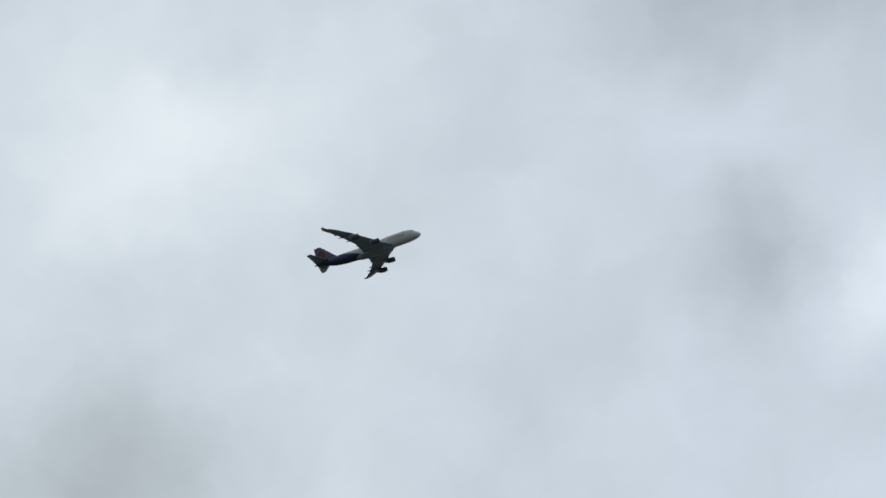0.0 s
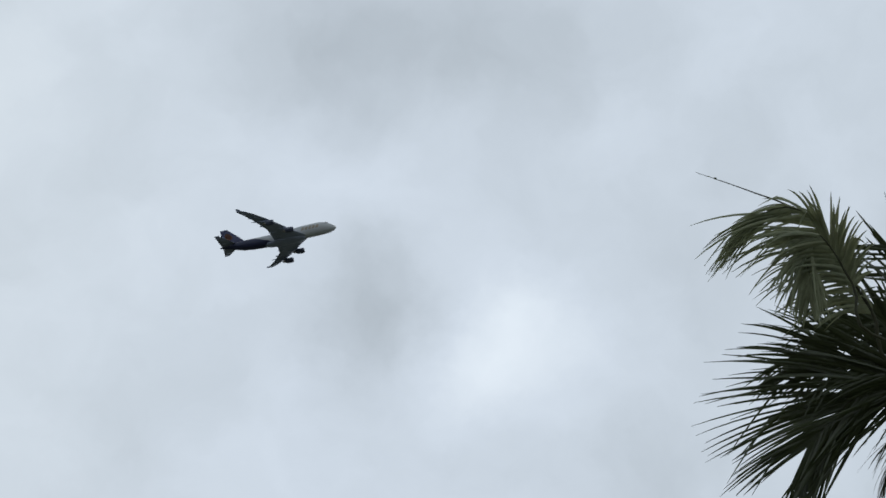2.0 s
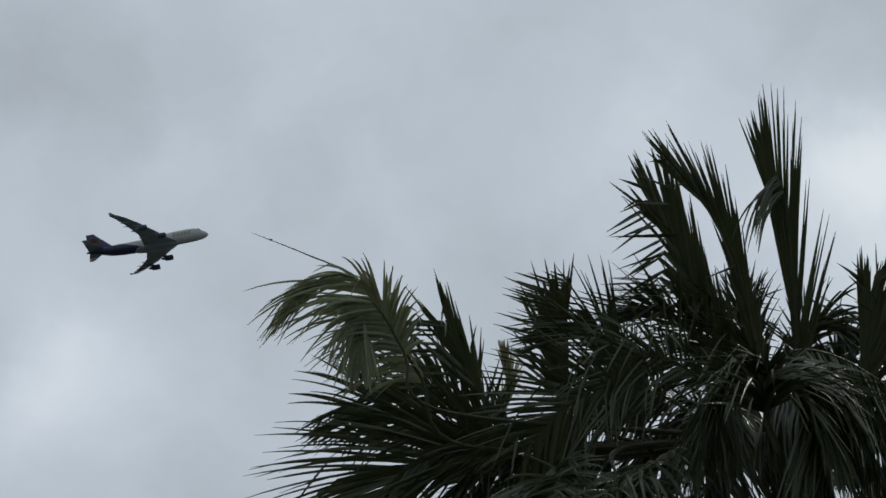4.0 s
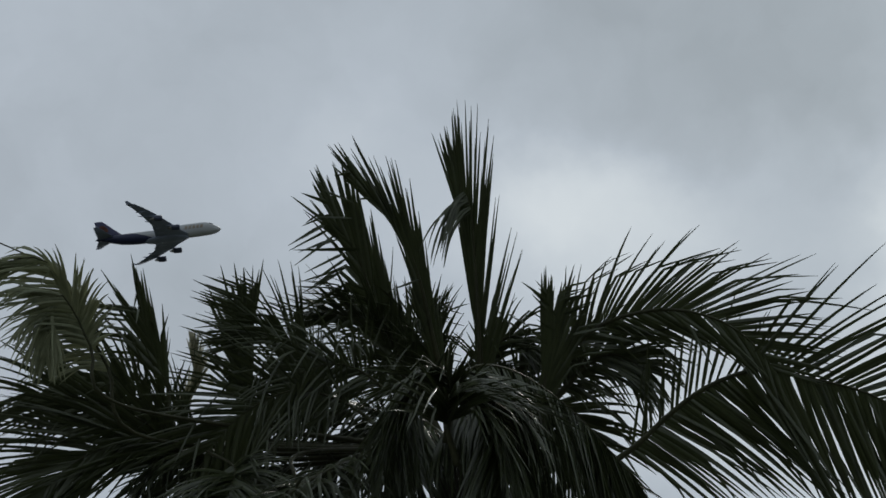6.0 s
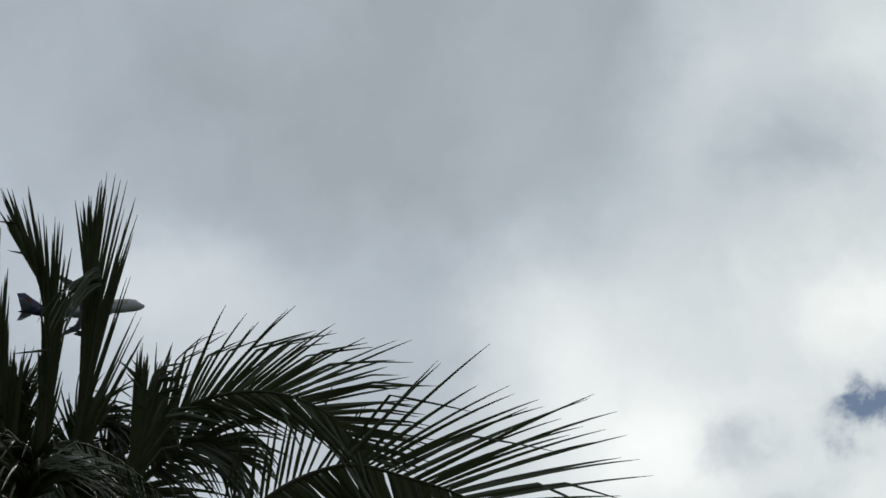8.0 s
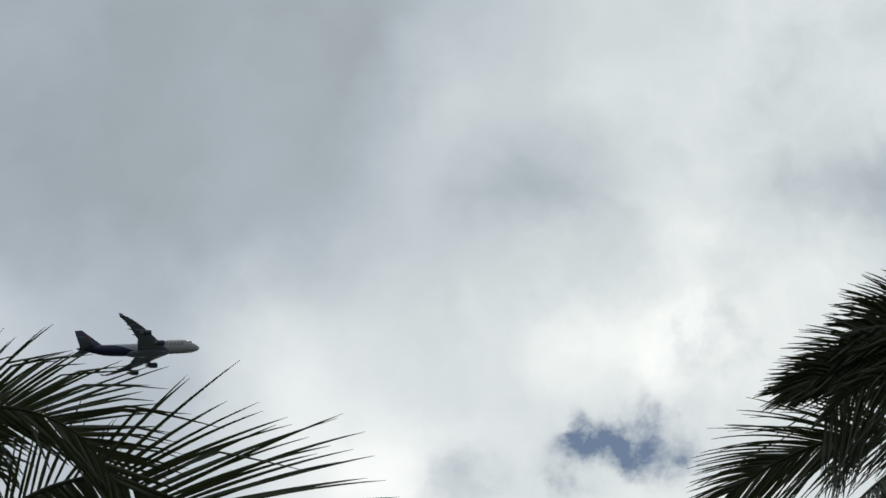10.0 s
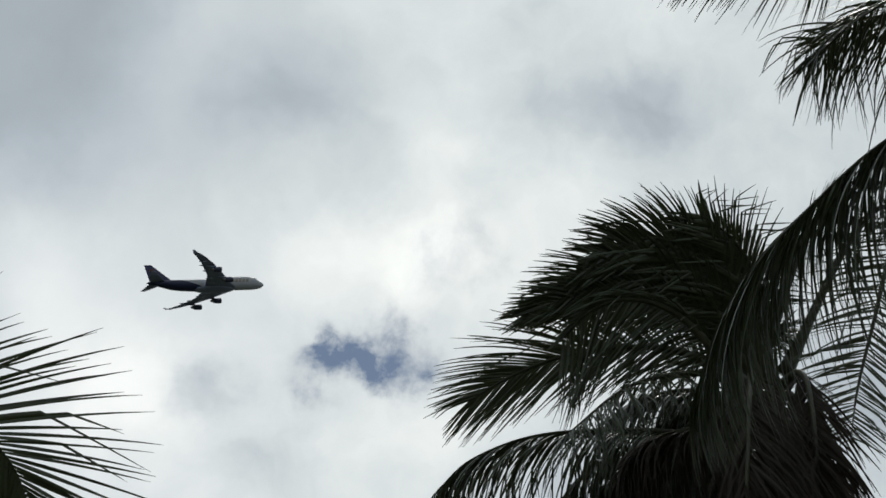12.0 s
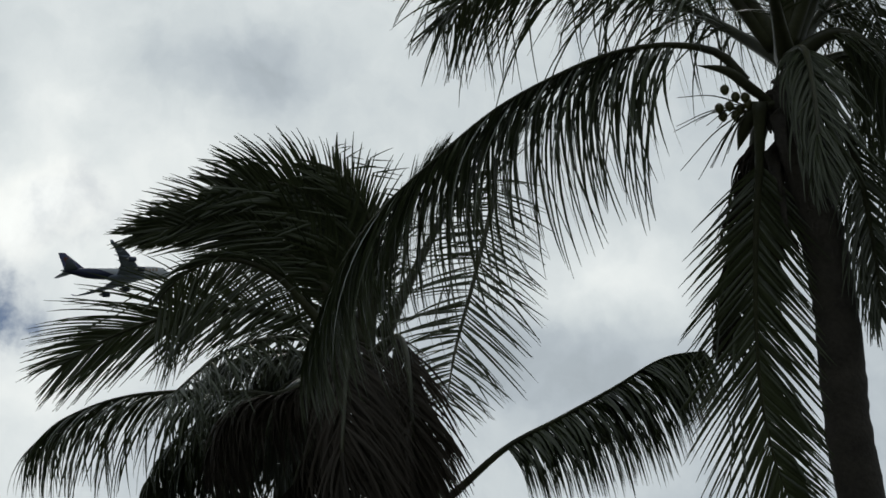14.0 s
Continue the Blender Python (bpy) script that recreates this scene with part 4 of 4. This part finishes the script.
def engine(plane, x, y, z):
    cowl = [(0.0, 1.25), (-0.1, 1.38), (-0.6, 1.52), (-1.8, 1.55), (-3.4, 1.46), (-4.4, 1.28), (-4.45, 1.15)]
    inner = [(-3.0, 1.0), (-0.7, 1.12), (0.0, 1.16)]
    rings = [[(x + a, y + r * math.cos(w), z + r * math.sin(w)) for w in (2 * math.pi * k / 24 for k in range(24))] for a, r in cowl + inner]
    verts = [v for ring in rings for v in ring]
    faces = [(i * 24 + k, i * 24 + (k + 1) % 24, (i + 1) * 24 + (k + 1) % 24, (i + 1) * 24 + k) for i in range(len(rings) - 1) for k in range(24)]
    nacelle = mesh_part("engine", verts, faces, ENGINE, plane, "dark engine cowl under the wing")
    core = [(-0.35, 0.02), (-0.7, 0.32), (-0.9, 1.1), (-4.2, 0.98), (-5.2, 0.82), (-6.0, 0.6), (-6.05, 0.45), (-6.8, 0.05)]
    rings = [[(x + a, y + r * math.cos(w), z + r * math.sin(w)) for w in (2 * math.pi * k / 20 for k in range(20))] for a, r in core]
    mesh_part("exhaust_core", *loft(rings), METAL, nacelle, "bare metal exhaust cone")
    pylon = []
    for h, front, chord, half in ((1.2, -1.2, 5.0, 0.22), (2.0, -3.2, 6.8, 0.24), (2.9, -5.6, 7.6, 0.2)):
        pylon.append([(x + front - u * chord, y + w * half, z + h) for u, w in ((0, 0), (0.15, 1), (0.7, 1), (1, 0), (0.7, -1), (0.15, -1))])
    mesh_part("pylon", *loft(pylon), HAZED_GREY, nacelle)


def airliner():
    plane = tagged(new("jet_airliner"), "white four-engined cargo jet with a navy tail, flying with wheels up", "airplane")
    profile = [(0, -0.5, -0.7, 0.08), (0.6, 0.4, -1.5, 0.85), (1.8, 1.3, -2.25, 1.6), (3.5, 2.5, -2.8, 2.25), (5.5, 3.8, -3.1, 2.7),
               (8, 4.5, -3.25, 3.05), (11, 4.7, -3.3, 3.23), (20, 4.65, -3.35, 3.25), (24, 4.2, -3.5, 3.25), (28, 3.55, -3.6, 3.25),
               (34, 3.25, -3.6, 3.25), (42, 3.25, -3.5, 3.25), (48, 3.25, -3.2, 3.2), (54, 3.2, -2.4, 2.9), (58, 3.1, -1.2, 2.35), (62.6, 2.9, 0.2, 1.6),
               (66.4, 2.5, 1.2, 0.8), (68, 2.1, 1.6, 0.25)]
    rings = []
    for x, top, low, half in profile:
        c, h = (top + low) / 2, (top - low) / 2
        rings.append([(-x, half * math.cos(w) * (1 - 0.10 * max(0, math.sin(w)) * (x < 27)), c + h * math.sin(w)) for w in (2 * math.pi * k / 36 for k in range(36))])
    body = mesh_part("fuselage", *loft(rings), LIVERY, plane, "white fuselage with navy tail paint")
    # belly fairing between the wings
    rings = []
    for x, half, low in ((17, 0.4, -3.2), (20, 2.6, -3.9), (25, 3.6, -4.2), (34, 3.7, -4.2), (39, 2.6, -3.9), (43, 0.4, -3.3)):
        rings.append([(-x, half * math.cos(w), -2.6 + (low + 2.6) * -math.sin(w)) if math.sin(w) < 0 else (-x, half * math.cos(w), -2.6 + 0.6 * math.sin(w))
                      for w in (2 * math.pi * k / 20 for k in range(20))])
    mesh_part("belly_fairing", *loft(rings), HAZED_GREY, plane)
    for side in (-1, 1):
        wing = mesh_part("wing", *wing_skin([(1.5, -17.2, 18.3, -2.5, 2.2), (3.2, -18.6, 17.0, -2.3, 1.9), (8, -23.2, 13.0, -1.7, 1.3), (12.6, -26.6, 10.2, -1.1, 0.95),
                                             (22, -34.9, 7.2, 0.6, 0.6), (27.5, -40.8, 5.4, 1.7, 0.45), (30.6, -45.0, 4.0, 2.4, 0.34)], side), HAZED_GREY, plane, "grey swept wing")
        mesh_part("winglet", *wing_skin([(30.5, -45.2, 4.0, 2.3, 0.3), (31.0, -46.4, 2.8, 2.7, 0.2), (31.7, -48.2, 1.5, 4.1, 0.12)], side), HAZED_GREY, wing)
        for y in (6.0, 10.0, 16.4, 24.5):
            back = -19.4 - 0.94 * (y - 3.2) - (14.2 - 0.42 * y)
            z = -2.6 + 0.155 * y
            line, _ = spline([(back + 4.2, side * y, z - 0.1), (back + 1.5, side * y, z - 0.55), (back - 1.4, side * y, z - 0.25)], 10)
            mesh_part("flap_fairing", *tube(line, [0.05 + 0.38 * math.sin(math.pi * i / 10) ** 0.7 for i in range(11)], 8), HAZED_GREY, wing)
        mesh_part("tailplane", *wing_skin([(0.8, -57.0, 9.4, 1.5, 0.9), (11.05, -65.6, 2.7, 3.1, 0.3)], side), HAZED_GREY, plane, "swept tailplane")
        engine(plane, -22.2, side * 11.7, -3.5)
        engine(plane, -31.0, side * 20.8, -2.2)
    fin = mesh_part("tail_fin", *wing_skin([(0, -51.6, 14.5, 2.8, 1.0), (1.0, -53.6, 12.5, 2.8, 1.0), (10.6, -63.2, 4.2, 2.8, 0.4)], 1, True), NAVY, plane, "navy tail fin")
    for side in (-1, 1):
        bm = bmesh.new()
        bmesh.ops.create_uvsphere(bm, u_segments=20, v_segments=10, radius=1.0)
        for v in bm.verts:
            v.co = Vector((-62.7 + 2.1 * v.co.x - 0.9 * v.co.z, side * (0.24 + 0.12 * abs(v.co.y)), 8.2 + 2.4 * v.co.z))
        part("tail_emblem", bm, EMBLEM, fin, "orange-brown emblem")
    # row of golden letters, as bars, and the flight-deck windows
    for i in range(5):
        verts, faces = [], []
        for k in range(9):
            z = -0.1 + 2.2 * k / 8
            s = (z - 0.66) / 4.0
            y = -math.sqrt(1 - s * s) * 3.25 * (1 - 0.10 * max(0.0, s))
            for x, off in ((-9.8, 0.05), (-11.3, 0.05), (-11.3, -0.1), (-9.8, -0.1)):
                verts.append((x - 2.1 * i + 0.3 * z, y - off, z))
            if k:
                n = 4 * k
                faces += [(n - 4 + j, n - 4 + (j + 1) % 4, n + (j + 1) % 4, n + j) for j in range(4)]
        faces += [(0, 1, 2, 3), (35, 34, 33, 32)]
        mesh_part("title_bar", verts, faces, TITLE, body, "golden-brown lettering", smooth=False)
    for side in (-1, 1):
        for i in range(3):
            bm = bmesh.new()
            bmesh.ops.create_cube(bm, size=1.0)
            for v in bm.verts:
                x = 4.25 + 0.62 * i + 0.52 * v.co.x
                v.co = Vector((-x, side * (1.55 + 0.22 * i - 0.30 * v.co.z + 0.25 * v.co.y + 0.1 * v.co.x), 2.32 + 0.2 * i + 0.55 * v.co.z))
            part("windscreen", bm, DARK, body, "dark flight-deck window", smooth=False)
    return plane


jet = airliner()


def motions():
    """The jet climbs past on a straight line; wind stirs the fronds."""
    start, speed, bend = Vector((-23.5, 1471.1, 848.3)), Vector((89.49, -0.82, 1.65)), Vector((0, 0.236, 0.193))
    rows = []
    for i in range(15):
        t = i - 7.0
        p = start + speed * t + bend * (0.5 * t * t)
        rows.append((float(i), pose(p.x, p.y, p.z, -2.44, -10.03, 0.72)))
    walk(jet, rows)
    # the trunks bow a little to the wind
    for tree, heading, bows in ((palm_a, 15, ((0.0, 0.0), (8.0, 0.0), (8.7, 0.2), (10.8, 1.0), (12.0, 1.0), (14.0, 0.7))),
                                (palm_b, 22, ((0.0, 0.3), (8.5, 0.6), (11.0, 0.6), (12.5, 0.4), (13.5, 0.0), (14.0, -0.2)))):
        axis = Vector((math.sin(radians(heading)), math.cos(radians(heading)), 0))
        foot = tree.location.copy()
        walk(tree, [(t, Matrix.Translation(foot) @ Matrix.Rotation(radians(bow), 4, axis)) for t, bow in bows])
    for ob, foot, gust, seed in SWAYING:
        rng = random.Random(seed + 500)
        a, b, c = rng.uniform(0, 6), rng.uniform(0, 6), rng.uniform(0.4, 0.9)
        rows = []
        for i in range(29):
            t = i / 2
            swing = c * (math.sin(1.7 * t + a) + 0.5 * math.sin(3.1 * t + b))
            if gust:
                swing = 0.3 * swing + float(np.interp(t, [g[0] for g in gust], [g[1] for g in gust]))
            rows.append((t, Matrix.Translation(foot) @ Matrix.Rotation(radians(swing), 4, Vector((0.25, 0.9, 0.35)).normalized()) @ Matrix.Translation(-foot)))
        walk(ob, rows)


motions()
